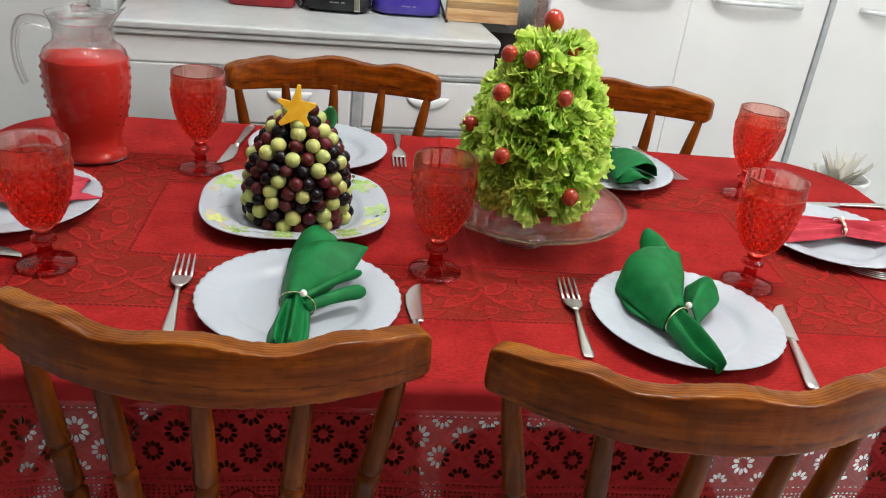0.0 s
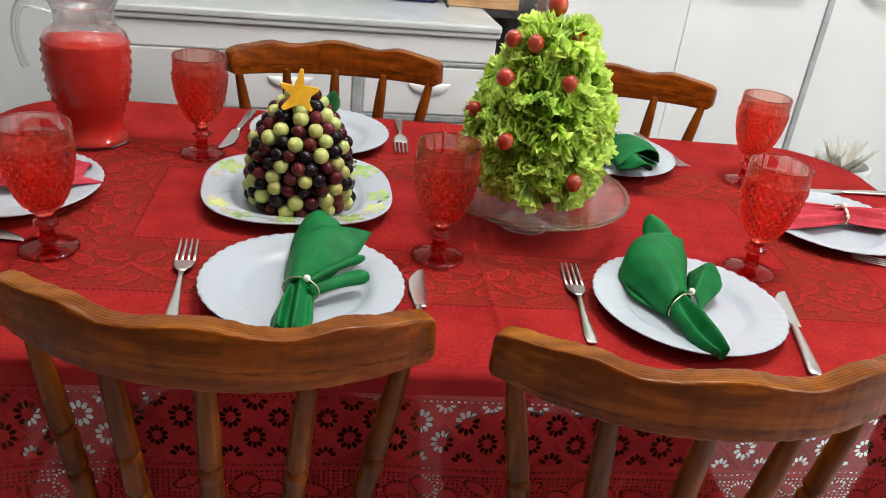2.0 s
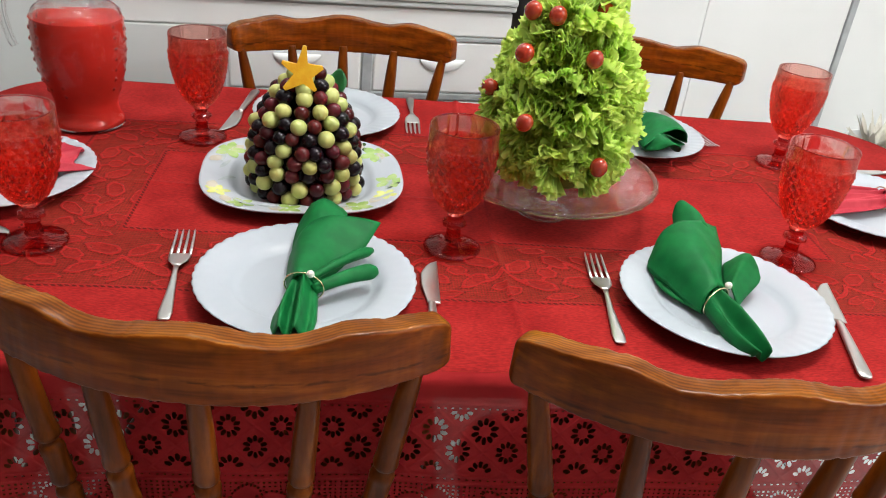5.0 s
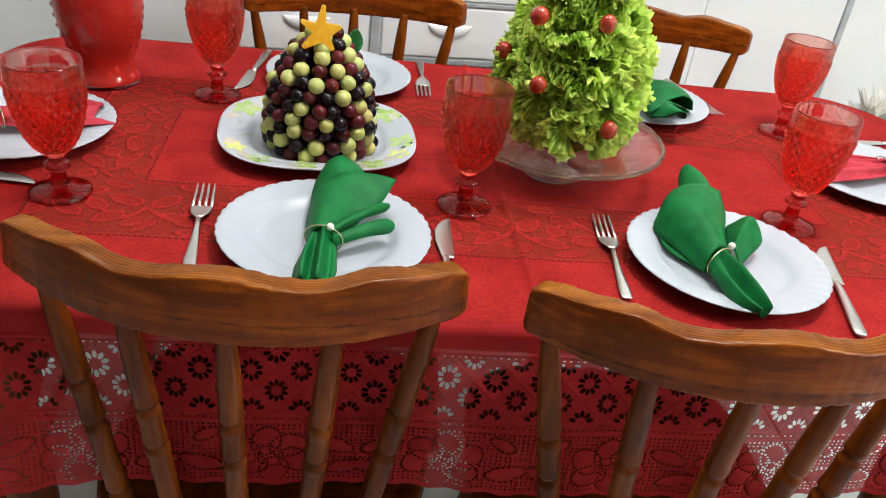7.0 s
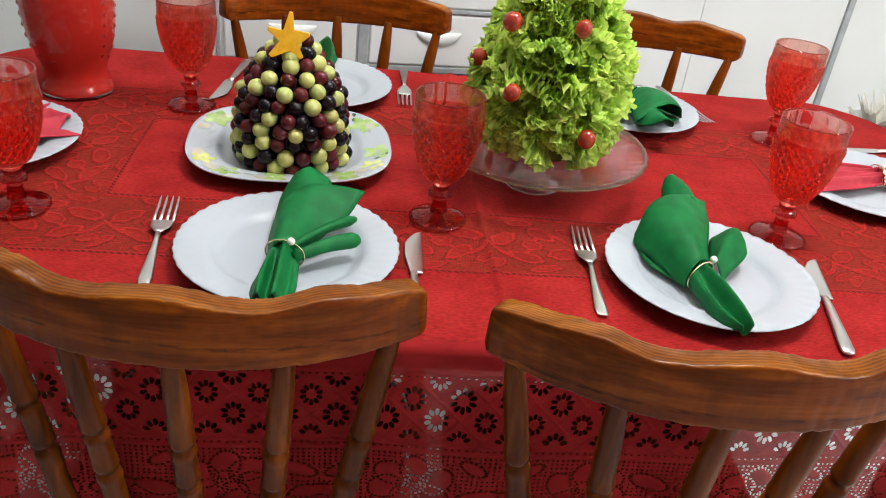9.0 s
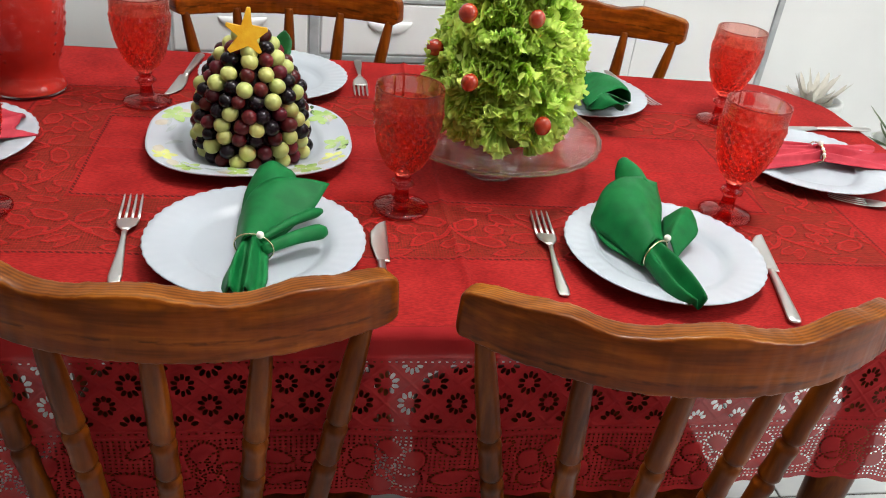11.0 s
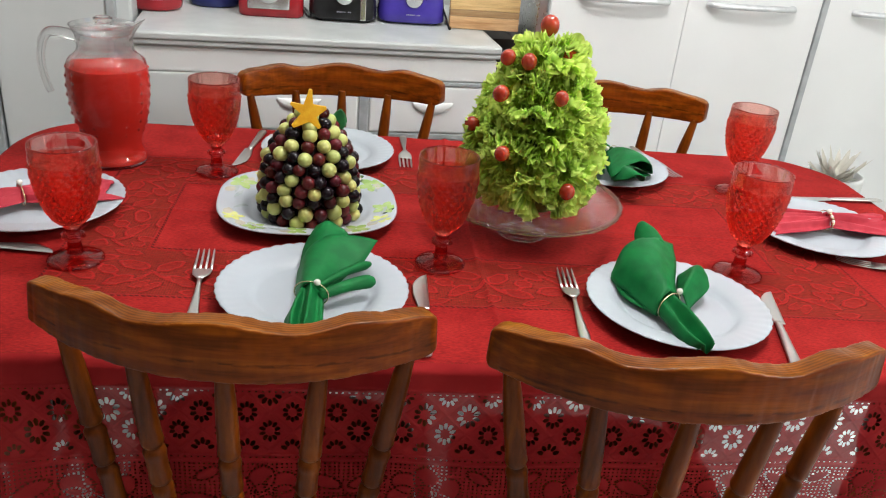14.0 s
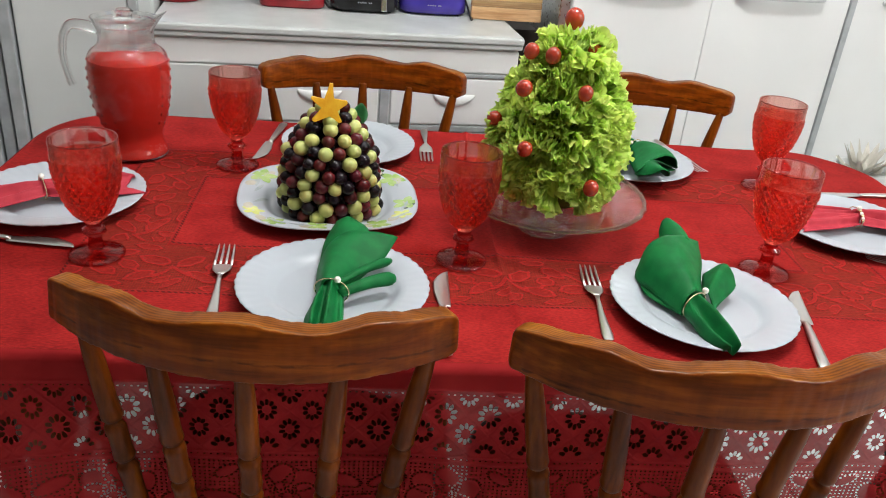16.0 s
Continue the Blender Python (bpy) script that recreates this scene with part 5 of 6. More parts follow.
# ---- napkins ----
def sheet(rows, steps=6, thick=0.0016, wrinkle=0.0):
    """A folded piece of cloth: a smooth skin over rows of points, with thickness."""
    across = [spline(r, steps) for r in rows]
    cols = [spline([r[k] for r in across], steps) for k in range(len(across[0]))]
    pts = [[cols[k][j] for k in range(len(cols))] for j in range(len(cols[0]))]
    if wrinkle:
        for j, row in enumerate(pts):
            for k, p in enumerate(row):
                p.z += wrinkle * noise.noise((p.x * 45, p.y * 22, p.z * 20))
    bm = grid_mesh(pts)
    bmesh.ops.recalc_face_normals(bm, faces=bm.faces)
    bmesh.ops.solidify(bm, geom=bm.faces[:], thickness=thick)
    return bm


def tail(start, end, w0, w1, w2, z0, lift, pleats):
    """The pleated end of a napkin below its ring."""
    s, e = Vector((*start, 0)), Vector((*end, 0))
    d = (e - s).normalized()
    side = Vector((-d.y, d.x, 0))
    rows = []
    for j in range(14):
        v = j / 13
        w = w0 + (w1 - w0) * min(1, v * 1.6) if v < 0.625 else w1 + (w2 - w1) * ((v - 0.625) / 0.375) ** 2
        row = []
        for k in range(25):
            u = -1 + k / 12
            z = z0 + lift * (1 - 0.55 * v) * (1 - u * u) ** 0.7 + 0.0100 * min(1, v * 2 + 0.25) * math.sin(u * math.pi * pleats + 0.6 - 1.2 * v) * (1 - abs(u) ** 3)
            row.append(s + (e - s) * (v + 0.02 * math.sin(u * 6) - 0.10 * v * u * u) + side * (u * w) + Vector((0, 0, z)))
        rows.append(row)
    bm = grid_mesh(rows)
    bmesh.ops.recalc_face_normals(bm, faces=bm.faces)
    bmesh.ops.solidify(bm, geom=bm.faces[:], thickness=0.0016)
    return bm


def napkin_ring(t, centre, across, height, pearl, tilt=0.0):
    c, a = Vector(centre), Vector((*across, 0))
    path = [c + a * math.cos(q) + Vector((0, 0, height)) * math.sin(q) for q in (2 * math.pi * k / 36 for k in range(37))]
    r = part("ring", tube(path, 0.0010, 8, caps=False), GOLD, t, "thin pale gold napkin ring")
    bm = bmesh.new()
    bmesh.ops.create_uvsphere(bm, u_segments=16, v_segments=10, radius=0.0046)
    bmesh.ops.translate(bm, verts=bm.verts, vec=pearl)
    part("pearl", bm, PEARL, r, "round white pearl")


def green_napkin_fan():
    """Round the middle of its plate, on the plate's upper face."""
    t = thing("green_napkin", pose(0, 0, 0), "green satin napkin fanned out of a pearl ring on a plate", "napkin", "green napkins")
    o = Vector((-0.258, -0.283, 0.7812))

    def r(*pts):
        return [Vector(p) - o for p in pts]

    part("fan", sheet([r((-0.277, -0.322, 0.800), (-0.270, -0.322, 0.822), (-0.258, -0.320, 0.826), (-0.245, -0.322, 0.815)),
                       r((-0.282, -0.285, 0.797), (-0.270, -0.270, 0.826), (-0.245, -0.265, 0.833), (-0.218, -0.283, 0.812)),
                       r((-0.282, -0.235, 0.798), (-0.266, -0.225, 0.830), (-0.235, -0.222, 0.840), (-0.190, -0.244, 0.822)),
                       r((-0.276, -0.205, 0.801), (-0.255, -0.205, 0.834), (-0.215, -0.206, 0.842), (-0.172, -0.212, 0.838))], wrinkle=0.003), GREEN_CLOTH, t)
    part("peak", sheet([r((-0.281, -0.235, 0.797), (-0.250, -0.225, 0.824), (-0.218, -0.225, 0.822)),
                        r((-0.277, -0.184, 0.812), (-0.250, -0.176, 0.838), (-0.214, -0.182, 0.832)),
                        r((-0.262, -0.143, 0.826), (-0.244, -0.150, 0.838), (-0.220, -0.152, 0.826))], wrinkle=0.002), GREEN_CLOTH, t)
    for a, b, r0, r1 in (((-0.252, -0.318, 0.818), (-0.183, -0.247, 0.818), 0.005, 0.0088), ((-0.248, -0.330, 0.811), (-0.177, -0.284, 0.812), 0.006, 0.0108)):
        a, b = Vector(a) - o, Vector(b) - o
        path = [a.lerp(b, k / 12) + Vector((0, 0, 0.004 * math.sin(math.pi * k / 12))) for k in range(13)]
        rad = [(r0 + (r1 - r0) * k / 12) * (1.0 if k < 11 else 0.92 if k < 12 else 0.55) for k in range(13)]
        part("roll", tube(path, rad, 18, 0.8), GREEN_CLOTH, t)
    part("tail", tail((-0.260 - o.x, -0.318 - o.y), (-0.268 - o.x, -0.412 - o.y), 0.018, 0.024, 0.021, 0.800 - o.z, 0.024, 2.4), GREEN_CLOTH, t)
    napkin_ring(t, Vector((-0.2585, -0.323, 0.811)) - o, (0.0225, -0.006), 0.0175, Vector((-0.251, -0.327, 0.8300)) - o)
    return t


def green_napkin_roll():
    t = thing("green_napkin", pose(0, 0, 0), "green satin napkin rolled through a pearl ring on a plate", "napkin", "green napkins")
    o = Vector((0.258, -0.285, 0.7812))

    def r(*pts):
        return [Vector(p) - o for p in pts]

    part("fan", sheet([r((0.210, -0.327, 0.800), (0.215, -0.321, 0.820), (0.230, -0.312, 0.827), (0.247, -0.304, 0.816)),
                       r((0.193, -0.285, 0.799), (0.205, -0.275, 0.829), (0.230, -0.272, 0.842), (0.256, -0.268, 0.818)),
                       r((0.174, -0.240, 0.802), (0.192, -0.230, 0.836), (0.232, -0.220, 0.848), (0.277, -0.210, 0.822)),
                       r((0.176, -0.222, 0.808), (0.200, -0.192, 0.838), (0.244, -0.174, 0.846), (0.292, -0.150, 0.826))], wrinkle=0.003), GREEN_CLOTH, t)
    part("underside", sheet([r((0.214, -0.325, 0.797), (0.228, -0.318, 0.800), (0.245, -0.306, 0.802)),
                             r((0.180, -0.270, 0.797), (0.220, -0.250, 0.806), (0.266, -0.240, 0.806)),
                             r((0.180, -0.222, 0.804), (0.230, -0.185, 0.812), (0.280, -0.163, 0.812))]), GREEN_CLOTH, t)
    part("knob", sheet([r((0.226, -0.186, 0.812), (0.246, -0.178, 0.838), (0.266, -0.172, 0.838), (0.286, -0.168, 0.814)),
                        r((0.232, -0.152, 0.818), (0.244, -0.140, 0.838), (0.264, -0.136, 0.844), (0.284, -0.148, 0.818)),
                        r((0.236, -0.126, 0.828), (0.244, -0.112, 0.840), (0.256, -0.114, 0.844), (0.274, -0.130, 0.828))], wrinkle=0.002), GREEN_CLOTH, t)
    part("ear", sheet([r((0.246, -0.304, 0.802), (0.252, -0.304, 0.822), (0.262, -0.316, 0.803)),
                       r((0.266, -0.252, 0.801), (0.282, -0.258, 0.830), (0.284, -0.292, 0.806)),
                       r((0.282, -0.216, 0.805), (0.304, -0.232, 0.830), (0.302, -0.276, 0.810)),
                       r((0.306, -0.214, 0.812), (0.314, -0.236, 0.820), (0.309, -0.266, 0.814))], wrinkle=0.002), GREEN_CLOTH, t)
    part("tail", tail((0.230 - o.x, -0.314 - o.y), (0.248 - o.x, -0.424 - o.y), 0.017, 0.0215, 0.010, 0.800 - o.z, 0.025, 1.8), GREEN_CLOTH, t)
    napkin_ring(t, Vector((0.2300, -0.320, 0.811)) - o, (0.0195, 0.013), 0.0175, Vector((0.246, -0.308, 0.8270)) - o)
    return t


NZ = TOP + 0.0012
nap_1 = green_napkin_fan()
nap_1.matrix_world = pose(-0.258, -0.283, NZ)
nap_2 = green_napkin_roll()
nap_2.matrix_world = pose(0.257, -0.287, NZ)
copy_thing(nap_1, pose(-0.272, 0.290, NZ + 0.004, 0, 0, 176))
copy_thing(nap_2, pose(0.296, 0.268, NZ + 0.001, 0, 0, 184))


def pink_napkin(wings):
    """A bow of pink cloth with its ring in the middle."""
    t = thing("pink_napkin", pose(0, 0, 0), "pink-red napkin gathered like a bow in a pearl ring", "napkin", "pink napkins")
    for side, reach, spread in wings:
        rows = []
        for j in range(22):
            v = j / 21
            row = []
            for k in range(65):
                u = -1 + k / 32
                w = 0.022 + (spread - 0.022) * v ** 0.8
                crease = noise.noise((u * 4.5 + side, v * 1.6, 2.0 * side))
                z = 0.020 + (0.020 - 0.010 * v) * (1 - u * u) ** 0.6 + 0.0085 * (0.45 + 0.7 * v) * math.sin(u * 9.0 + side + 1.8 * v + 1.5 * crease) * (1 - 0.5 * abs(u)) + 0.008 * crease - 0.004 * v
                z = max(z, 0.0275 + 0.003 * crease)
                row.append((side * v * (reach - 0.012 * math.sin(u * 5 + side)), u * w - 0.010 * v * side * 0.3, z))
            rows.append(row)
        bm = grid_mesh(rows)
        bmesh.ops.recalc_face_normals(bm, faces=bm.faces)
        bmesh.ops.solidify(bm, geom=bm.faces[:], thickness=0.0016)
        part("wing", bm, PINK_CLOTH, t)
    napkin_ring(t, (0, 0, 0.030), (0.0, 0.0245), 0.0165, (0, -0.004, 0.049))
    for k, deg in enumerate((112, 126, 140, 154, 168)):
        bm = bmesh.new()
        bmesh.ops.create_uvsphere(bm, u_segments=12, v_segments=8, radius=0.0030)
        bmesh.ops.translate(bm, verts=bm.verts, vec=(0, 0.0245 * math.cos(radians(deg)), 0.030 + 0.0165 * math.sin(radians(deg))))
        part("bead", bm, PEARL if k % 2 else GOLD, t, "small bead on the ring")
    return t


for wings, m in ((((-1, 0.132, 0.064), (1, 0.128, 0.056)), pose(0.643, 0.016, NZ - 0.004, 0, 0, 2)), (((-1, 0.128, 0.066), (1, 0.130, 0.056)), pose(-0.722, -0.036, NZ - 0.004, 0, 0, 211))):
    pink_napkin(wings).matrix_world = m


# ---- cutlery ----
def bar(rows):
    """A flat bar from rows of (y, half width, z, half thickness), rounded across."""
    pts = []
    for y, w, z, h in rows:
        pts.append([(w * math.cos(a), y, z + h * math.sin(a)) for a in (2 * math.pi * k / 12 for k in range(12))])
    return grid_mesh(pts, close_v=True, caps=True)


def fork():
    t = thing("fork", pose(0, 0, 0), "stainless steel table fork on the red cloth", "fork", "forks")
    hand = [(-0.200, 0.004, 0.003, 0.0012), (-0.198, 0.0068, 0.003, 0.0014), (-0.185, 0.0078, 0.0032, 0.0015), (-0.155, 0.0058, 0.0036, 0.0015), (-0.128, 0.0040, 0.005, 0.0016), (-0.106, 0.0030, 0.0075, 0.0017), (-0.095, 0.0034, 0.0085, 0.0016)]
    part("handle", bar(hand), STEEL, t)
    part("head", bar([(-0.095, 0.0034, 0.0085, 0.0016), (-0.088, 0.0072, 0.0078, 0.0014), (-0.080, 0.0116, 0.0066, 0.0012), (-0.070, 0.0134, 0.0052, 0.0011), (-0.061, 0.0136, 0.0045, 0.0010), (-0.0590, 0.0136, 0.0044, 0.0009)]), STEEL, t)
    for x in (-0.0116, -0.0039, 0.0039, 0.0116):
        b = bar([(-0.061, 0.0020, 0.0045, 0.0009), (-0.040, 0.0019, 0.0038, 0.0009), (-0.018, 0.0017, 0.0046, 0.0008), (-0.004, 0.0012, 0.0064, 0.0006), (0.0, 0.0005, 0.0070, 0.0004)])
        for v in b.verts:
            v.co.x += x * (1 - 0.06 * (v.co.y + 0.061) / 0.061)
        part("tine", b, STEEL, t)
    return t


def knife():
    t = thing("table_knife", pose(0, 0, 0), "stainless steel table knife on the red cloth", "knife", "table knives")
    rows = []
    for k in range(25):
        v = k / 24
        w = 0.0108 * math.sqrt(min(1.0, v / 0.32)) * (1 - 0.30 * max(0, v - 0.6) / 0.4) + 0.0003
        rows.append([(0.0106 - w + w * math.cos(a), -0.098 * v, 0.0035 + (0.0007 + 0.0004 * v) * math.sin(a)) for a in (2 * math.pi * j / 12 for j in range(12))])
    part("blade", grid_mesh(rows, close_v=True, caps=True), STEEL, t)
    part("handle", bar([(-0.096, 0.0050, 0.0040, 0.0022), (-0.102, 0.0046, 0.0042, 0.0030), (-0.12, 0.0056, 0.0042, 0.0036), (-0.17, 0.0074, 0.0042, 0.0036), (-0.205, 0.0086, 0.0042, 0.0032), (-0.212, 0.0070, 0.0040, 0.0024), (-0.214, 0.0030, 0.0038, 0.0012)]), STEEL, t)
    return t


def laid(tip, end):
    """The pose of a piece of cutlery from its tip towards its end."""
    return pose(tip[0], tip[1], TOP + 0.0012, 0, 0, math.degrees(math.atan2(-(tip[0] - end[0]), tip[1] - end[1])))


fork_1 = fork()
fork_1.matrix_world = laid((-0.420, -0.160), (-0.407, -0.350))
for a, b in (((0.117, -0.176), (0.102, -0.379)), ((-0.108, 0.226), (-0.106, 0.420)), ((0.454, 0.252), (0.417, 0.432)), ((0.606, -0.096), (0.800, -0.172))):
    copy_thing(fork_1, laid(a, b))
knife_1 = knife()
knife_1.matrix_world = laid((-0.108, -0.210), (-0.112, -0.41))
for a, b in (((0.421, -0.221), (0.372, -0.424)), ((-0.426, 0.196), (-0.400, 0.412)), ((0.650, 0.172), (0.86, 0.186)), ((-0.628, -0.175), (-0.84, -0.152))):
    copy_thing(knife_1, laid(a, b))

# ---- things on the worktop ----
RED_PLASTIC = material("red_plastic", (0.33, 0.010, 0.018), 0.22, coat=0.3)
grain(RED_PLASTIC, [(0.28, 0.008, 0.014), (0.37, 0.014, 0.022)], 20)
BLACK_PLASTIC = material("black_plastic", (0.012, 0.012, 0.013), 0.25, coat=0.1, specular=0.3)
grain(BLACK_PLASTIC, [(0.009, 0.009, 0.010), (0.02, 0.02, 0.021)], 20)
PURPLE_PLASTIC = material("violet_blue_plastic", (0.055, 0.035, 0.32), 0.25, coat=0.3)
grain(PURPLE_PLASTIC, [(0.045, 0.028, 0.28), (0.065, 0.042, 0.36)], 20)
NAVY_PLASTIC = material("navy_plastic", (0.02, 0.03, 0.16), 0.25, coat=0.3)
grain(NAVY_PLASTIC, [(0.015, 0.022, 0.13), (0.028, 0.04, 0.19)], 20)
LABEL_BLUE = material("blue_label", (0.05, 0.22, 0.55), 0.4)
grain(LABEL_BLUE, [(0.04, 0.18, 0.48), (0.10, 0.30, 0.62)], 50)
LABEL_PINK = material("pink_label", (0.72, 0.16, 0.28), 0.4)
grain(LABEL_PINK, [(0.66, 0.13, 0.24), (0.76, 0.22, 0.33)], 50)
CHROME = material("satin_chrome", (0.66, 0.66, 0.66), 0.22, metal=1.0)
rough_noise(CHROME, 60, 0.16, 0.3)
PALE_PRINT = material("pale_print", (0.30, 0.30, 0.36), 0.4)


def cushion(rows, n=48, e=0.5):
    """A body of rounded-square rings (half width, half depth, height)."""
    pts = []
    for w, d, z in rows:
        pts.append([(w * math.copysign(abs(math.cos(a)) ** e, math.cos(a)), d * math.copysign(abs(math.sin(a)) ** e, math.sin(a)), z) for a in (2 * math.pi * k / n for k in range(n))])
    return grid_mesh(pts, close_v=True, caps=True)


def dial(r, depth):
    bm = lathe([(0.0, depth), (r * 0.75, depth), (r * 0.9, depth * 0.85), (r, depth * 0.4), (r, 0.0), (0.0, 0.0)], 28)
    bmesh.ops.rotate(bm, verts=bm.verts, matrix=Matrix.Rotation(math.pi / 2, 3, "X"))
    return bm


def moved(bm, v, m=None):
    if m:
        bmesh.ops.rotate(bm, verts=bm.verts, matrix=m)
    bmesh.ops.translate(bm, verts=bm.verts, vec=v)
    return bm


def blender_base(x, y, half, mat, label, strip):
    t = thing("blender_base", pose(x, y, 0.9005, 0, 0, 4), label, "blender")
    part("housing", cushion([(half * 0.93, 0.080, 0.004), (half, 0.088, 0.010), (half * 1.0, 0.088, 0.03), (half * 0.95, 0.082, 0.075), (half * 0.86, 0.072, 0.12), (half * 0.70, 0.060, 0.155), (half * 0.62, 0.055, 0.165)]), mat, t)
    for sx in (-1, 1):
        for sy in (-1, 1):
            part("foot", moved(lathe([(0.0, 0.0), (0.008, 0.0), (0.009, 0.006), (0.0, 0.006)], 12), (sx * half * 0.7, sy * 0.055, -0.0005)), BLACK_PLASTIC, t)
    k = part("dial", moved(dial(0.026, 0.014), (0, -0.0815, 0.072), Matrix.Rotation(0.10, 3, "X")), CHROME, t, "round silver dial")
    part("dial_ring", moved(dial(0.036, 0.004), (0, -0.0805, 0.072), Matrix.Rotation(0.10, 3, "X")), mat, t)
    part("lettering", merge(*[box((-0.020 + 0.0050 * q, -0.0888, 0.027), (-0.0165 + 0.0050 * q, -0.0870, 0.030)) for q in range(8) if q != 5]), PALE_PRINT, t, "small pale unreadable lettering", smooth=False)
    if strip:
        part("strip", moved(box((-0.008, -0.003, 0.0), (0.008, 0.003, 0.15), 0.002), (half * 0.55, -0.0895, 0.008), Matrix.Rotation(-0.13, 3, "X")), CHROME, t, "bright chrome strip", smooth=False)
    part("coupling", lathe([(0.0, 0.185), (0.03, 0.185), (0.045, 0.178), (0.05, 0.166), (0.05, 0.160), (0.0, 0.160)], 28), BLACK_PLASTIC, t)


blender_base(-0.258, 1.118, 0.094, BLACK_PLASTIC, "black plastic blender base with a silver dial", True)
blender_base(-0.066, 1.150, 0.096, PURPLE_PLASTIC, "violet-blue blender base with a silver dial", False)


def red_machine():
    # red appliance with a dial, its use not known
    t = thing("citrus_juicer", pose(-0.455, 1.115, 0.9005, 0, 0, 4), "red kitchen appliance with a metal front and dial", "appliance")
    part("housing", cushion([(0.084, 0.080, 0.0), (0.089, 0.086, 0.006), (0.089, 0.086, 0.03), (0.086, 0.083, 0.16), (0.080, 0.076, 0.175)], e=0.32), RED_PLASTIC, t)
    part("front_plate", box((-0.062, -0.0895, 0.022), (0.050, -0.083, 0.15), 0.004), CHROME, t, "dull metal front plate", smooth=False)
    part("dial", moved(dial(0.031, 0.016), (-0.006, -0.0893, 0.068)), CHROME, t, "round silver dial")
    part("cord", tube(spline([(0.086, -0.05, 0.02), (0.098, -0.062, 0.006), (0.104, -0.05, 0.003), (0.102, 0.02, 0.003), (0.09, 0.08, 0.003)], 6), 0.003, 8), BLACK_PLASTIC, t, "black power cord")


red_machine()
t = thing("storage_jar", pose(-0.760, 1.062, 0.9005), "red plastic storage jar with a blue and pink label", "jar")
part("body", lathe([(0.0, 0.0), (0.062, 0.0), (0.069, 0.004), (0.071, 0.012), (0.071, 0.17), (0.066, 0.18), (0.0, 0.18)], 48), RED_PLASTIC, t)
part("lid", lathe([(0.0, 0.205), (0.06, 0.205), (0.07, 0.20), (0.073, 0.195), (0.073, 0.1805), (0.0, 0.1805)], 48), RED_PLASTIC, t)


def wrap(r, a0, a1, z0, z1):
    return grid_mesh([[(r * math.cos(a), r * math.sin(a), z) for a in (radians(a0 + (a1 - a0) * k / 20) for k in range(21))] for z in (z0, z1)])


part("label", wrap(0.0716, -130, -50, 0.055, 0.145), LABEL_BLUE, t, "blue printed label")
part("label_band", wrap(0.0719, -118, -62, 0.030, 0.060), LABEL_PINK, t, "pink printed band")
part("lettering", merge(*[wrap(0.0722, -112 + 9 * q, -105 + 9 * q, 0.040, 0.050) for q in range(5)]), PALE_PRINT, t, "pale unreadable lettering")
t = thing("electric_kettle", pose(-0.622, 1.175, 0.9005), "steel kettle with a navy blue base", "kettle")
part("base", lathe([(0.0, 0.0), (0.066, 0.0), (0.071, 0.005), (0.071, 0.026), (0.067, 0.032), (0.0, 0.032)], 48), NAVY_PLASTIC, t)
part("body", lathe([(0.0, 0.033), (0.066, 0.033), (0.067, 0.04), (0.064, 0.10), (0.056, 0.18), (0.0, 0.18)], 48), CHROME, t)
part("band", lathe([(0.0672, 0.048), (0.0682, 0.050), (0.0678, 0.062), (0.0660, 0.064)], 48), NAVY_PLASTIC, t)
t = thing("cutting_board", pose(0.143, 1.075, 0.9005, -7, 0, 3), "pale striped wooden cutting board leaning upright", "cutting board")
for k, (z0, z1) in enumerate(((0.0, 0.034), (0.0344, 0.052), (0.0524, 0.105), (0.1054, 0.150), (0.1504, 0.215))):
    p = part("strip", box((-0.100, -0.010, z0), (0.100, 0.010, z1), 0.0012, 1), BOARD_WOOD, t, smooth=False)
t = thing("power_cable", pose(0.03, 1.09, 0.9005), "black power cable lying on the worktop", "cable")
part("cord", tube(spline([(-0.010, 0.04, 0.06), (0.002, -0.02, 0.03), (0.010, -0.06, 0.006), (0.016, -0.03, 0.003), (0.012, 0.06, 0.003)], 6), 0.0032, 8), BLACK_PLASTIC, t)

# ---- plant at the table's end ----
# pale colour of a plant's blurred reflection in the glossy white door
REFLECTED_LEAF = material("pale_reflected_leaf", (0.42, 0.42, 0.36), 0.7)
grain(REFLECTED_LEAF, [(0.56, 0.54, 0.47), (0.66, 0.63, 0.56)], 30)
GREEN_LEAF = material("plant_leaf", (0.10, 0.18, 0.06), 0.5)
grain(GREEN_LEAF, [(0.14, 0.20, 0.09), (0.26, 0.33, 0.17)], 40)
YELLOW_PETAL = material("yellow_petal", (0.70, 0.55, 0.03), 0.5)
grain(YELLOW_PETAL, [(0.62, 0.46, 0.02), (0.76, 0.62, 0.06)], 40)
POT_WHITE = material("white_ceramic_pot", (0.72, 0.74, 0.73), 0.3)
grain(POT_WHITE, [(0.68, 0.70, 0.69), (0.75, 0.77, 0.76)], 12)


def blade_leaf(length, width, bend, fold):
    rows = []
    for j in range(11):
        v = j / 10
        w = width * math.sin(math.pi * min(0.97, 0.10 + 0.87 * v)) ** 0.9
        a = bend * v
        x, z = length * v * math.cos(a), length * v * math.sin(0.9 + a * 0.3) * (1 - 0.3 * v * bend)
        rows.append([(x, q * w, z + fold * abs(q) * w) for q in (-1, -0.5, 0, 0.5, 1)])
    return grid_mesh(rows)


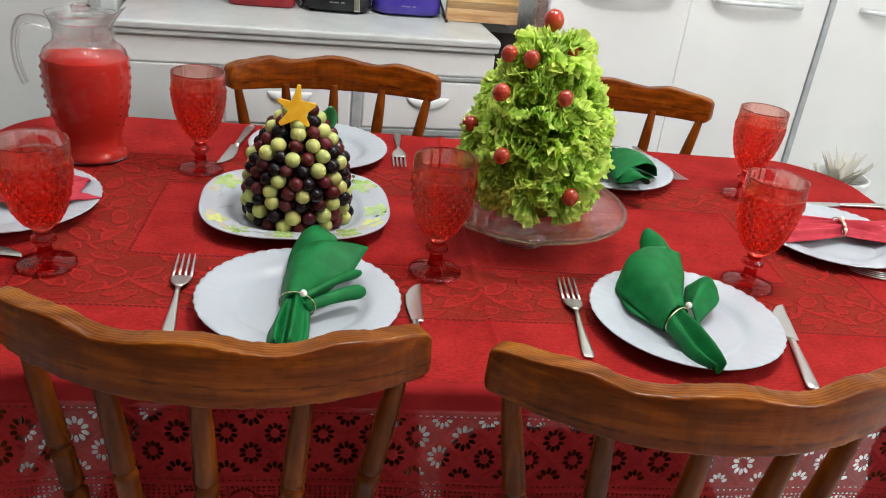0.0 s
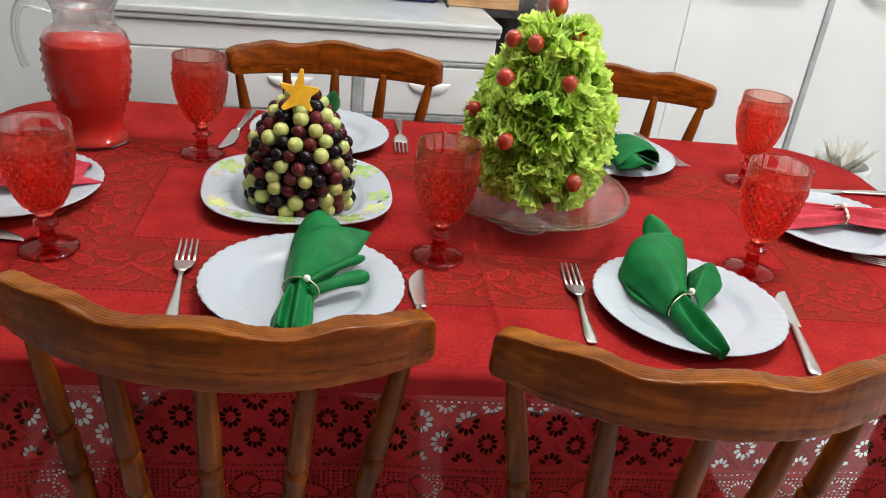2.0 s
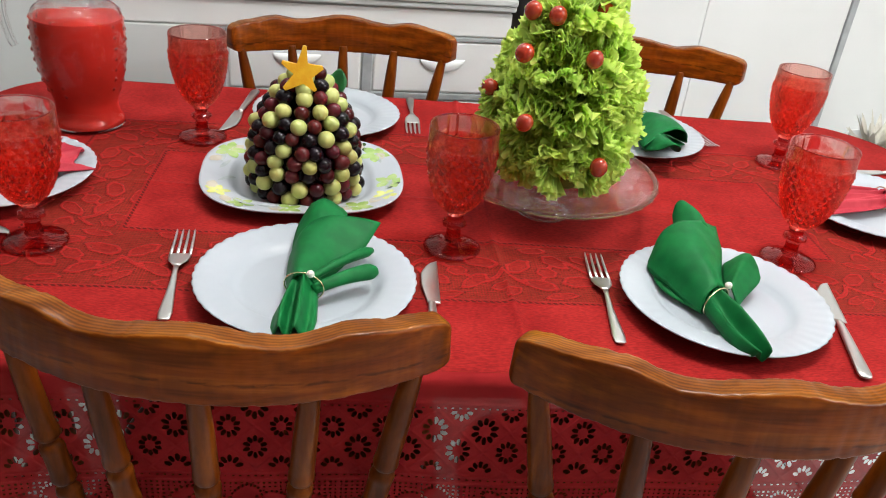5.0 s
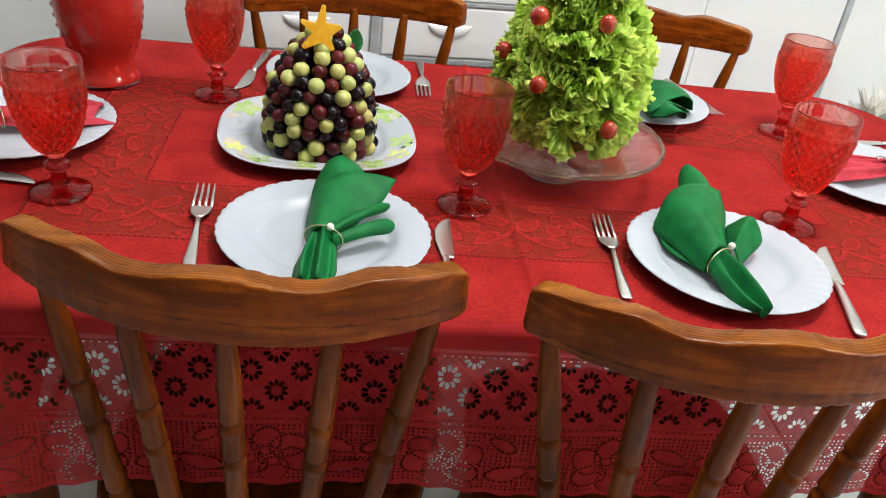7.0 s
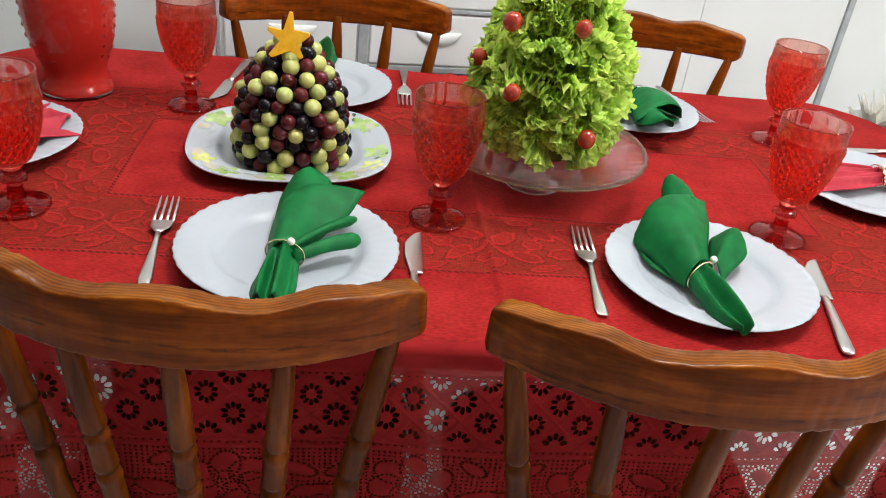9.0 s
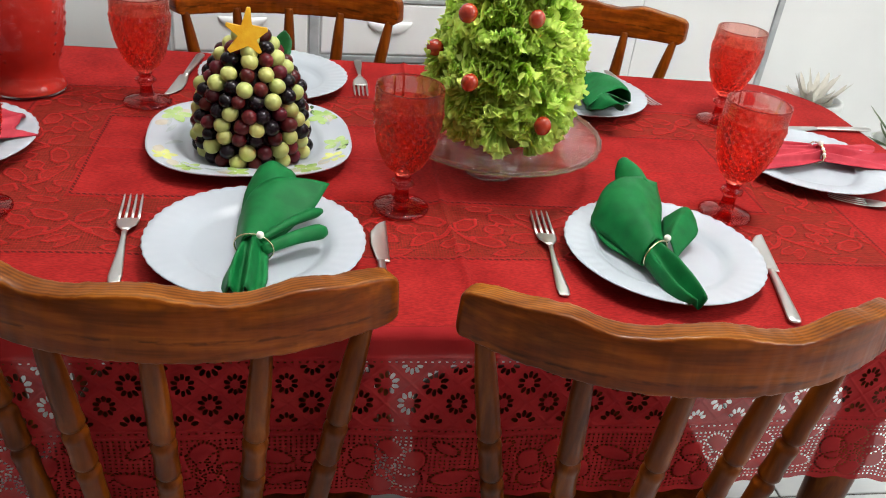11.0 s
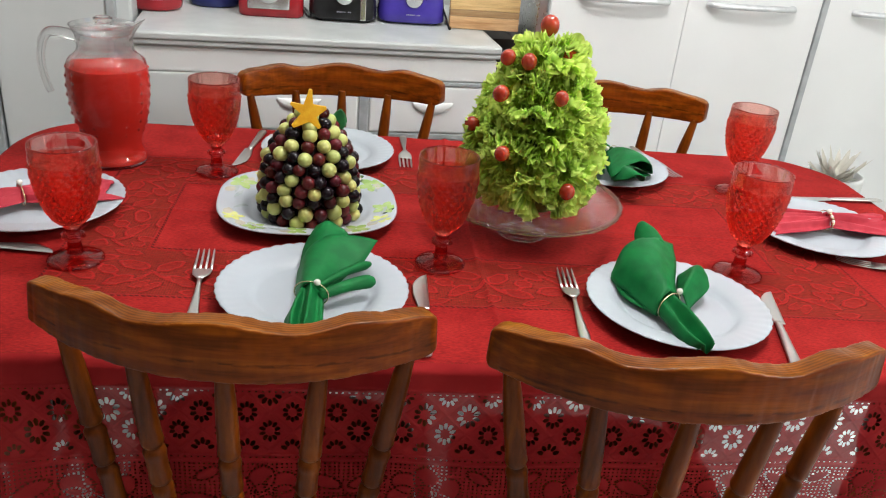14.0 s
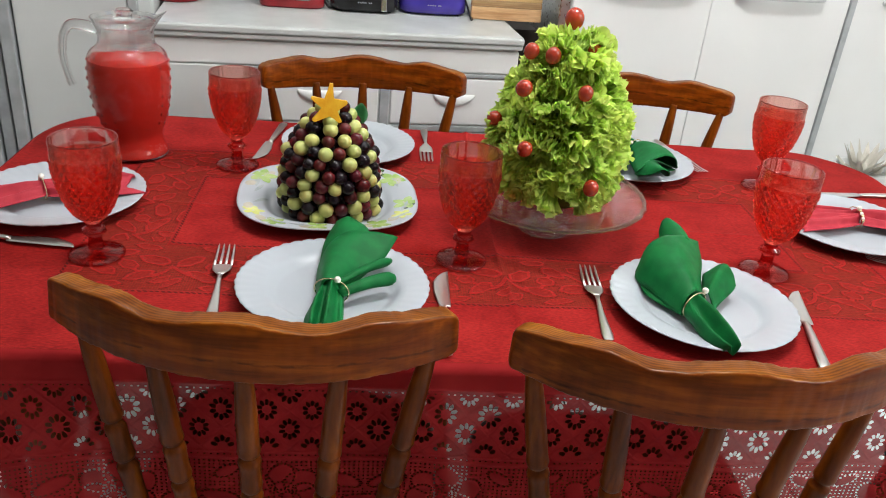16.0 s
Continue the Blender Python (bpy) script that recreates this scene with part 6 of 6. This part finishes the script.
def potted(x, y, z, r, leaf_mat, count, size, wide, seed, flowers, label):
    t = thing("potted_plant", pose(x, y, 0), label, "plant", "plants beside the table")
    part("pot", lathe([(0.0, 0.0), (r * 0.8, 0.0), (r * 0.85, 0.01), (r, z * 0.6), (r * 1.02, z - 0.01), (r, z), (r * 0.9, z), (r * 0.88, z - 0.03), (0.0, z - 0.03)], 40), POT_WHITE, t, "plain white pot")
    rng = random.Random(seed)
    for k in range(count):
        o = part("leaf", blade_leaf(size * rng.uniform(0.7, 1.2), size * wide, rng.uniform(0.0, 0.9), 0.4), leaf_mat, t)
        o.matrix_basis = pose(rng.uniform(-0.3, 0.3) * r, rng.uniform(-0.3, 0.3) * r, z - 0.03, 0, rng.uniform(-35, 15), 360 * k / count + rng.uniform(-20, 20))
    for k in range(flowers):
        a, h = rng.uniform(0, 6.28), rng.uniform(0.02, 0.09)
        px, py = 0.6 * r * math.cos(a), 0.6 * r * math.sin(a)
        petals = [moved(lathe([(0.0, 0.0), (0.008, 0.002), (0.0105, 0.012), (0.006, 0.022), (0.0, 0.024)], 10), (0.011 * math.cos(q), 0.011 * math.sin(q), 0.0)) for q in (2 * math.pi * j / 6 for j in range(6))]
        o = part("flower", merge(*petals), YELLOW_PETAL, t, "yellow flower")
        o.matrix_basis = pose(px, py, z + h, rng.uniform(-40, 40), rng.uniform(-40, 40), 0)
        part("stem", tube([(px * 0.6, py * 0.6, z - 0.03), (px, py, z + h + 0.002)], 0.0018, 6), GREEN_LEAF, t)


# added plant that stands in for the reflection in the door
potted(1.135, 0.770, 0.635, 0.075, REFLECTED_LEAF, 44, 0.080, 0.11, 4, 0, "pale plant in a white pot, standing in for a reflection")
potted(1.440, 0.760, 0.52, 0.080, GREEN_LEAF, 18, 0.12, 0.13, 9, 9, "green plant with yellow flowers in a white pot")

# ---- floor tiles ----
tile_bm = box((-0.2475, -0.2475, -0.006), (0.2475, 0.2475, 0.0), 0.0012, 1)
tile_mesh = bpy.data.meshes.new("tile")
tile_bm.to_mesh(tile_mesh)
tile_bm.free()
tile_mesh.materials.append(TILE)
for i in range(11):
    for j in range(11):
        o = new("tile", tile_mesh)
        o.parent = floor
        o.location = (X0 + 0.25 + 0.5 * i - 0.06, Y0 + 0.25 + 0.5 * j - 0.12, 0)
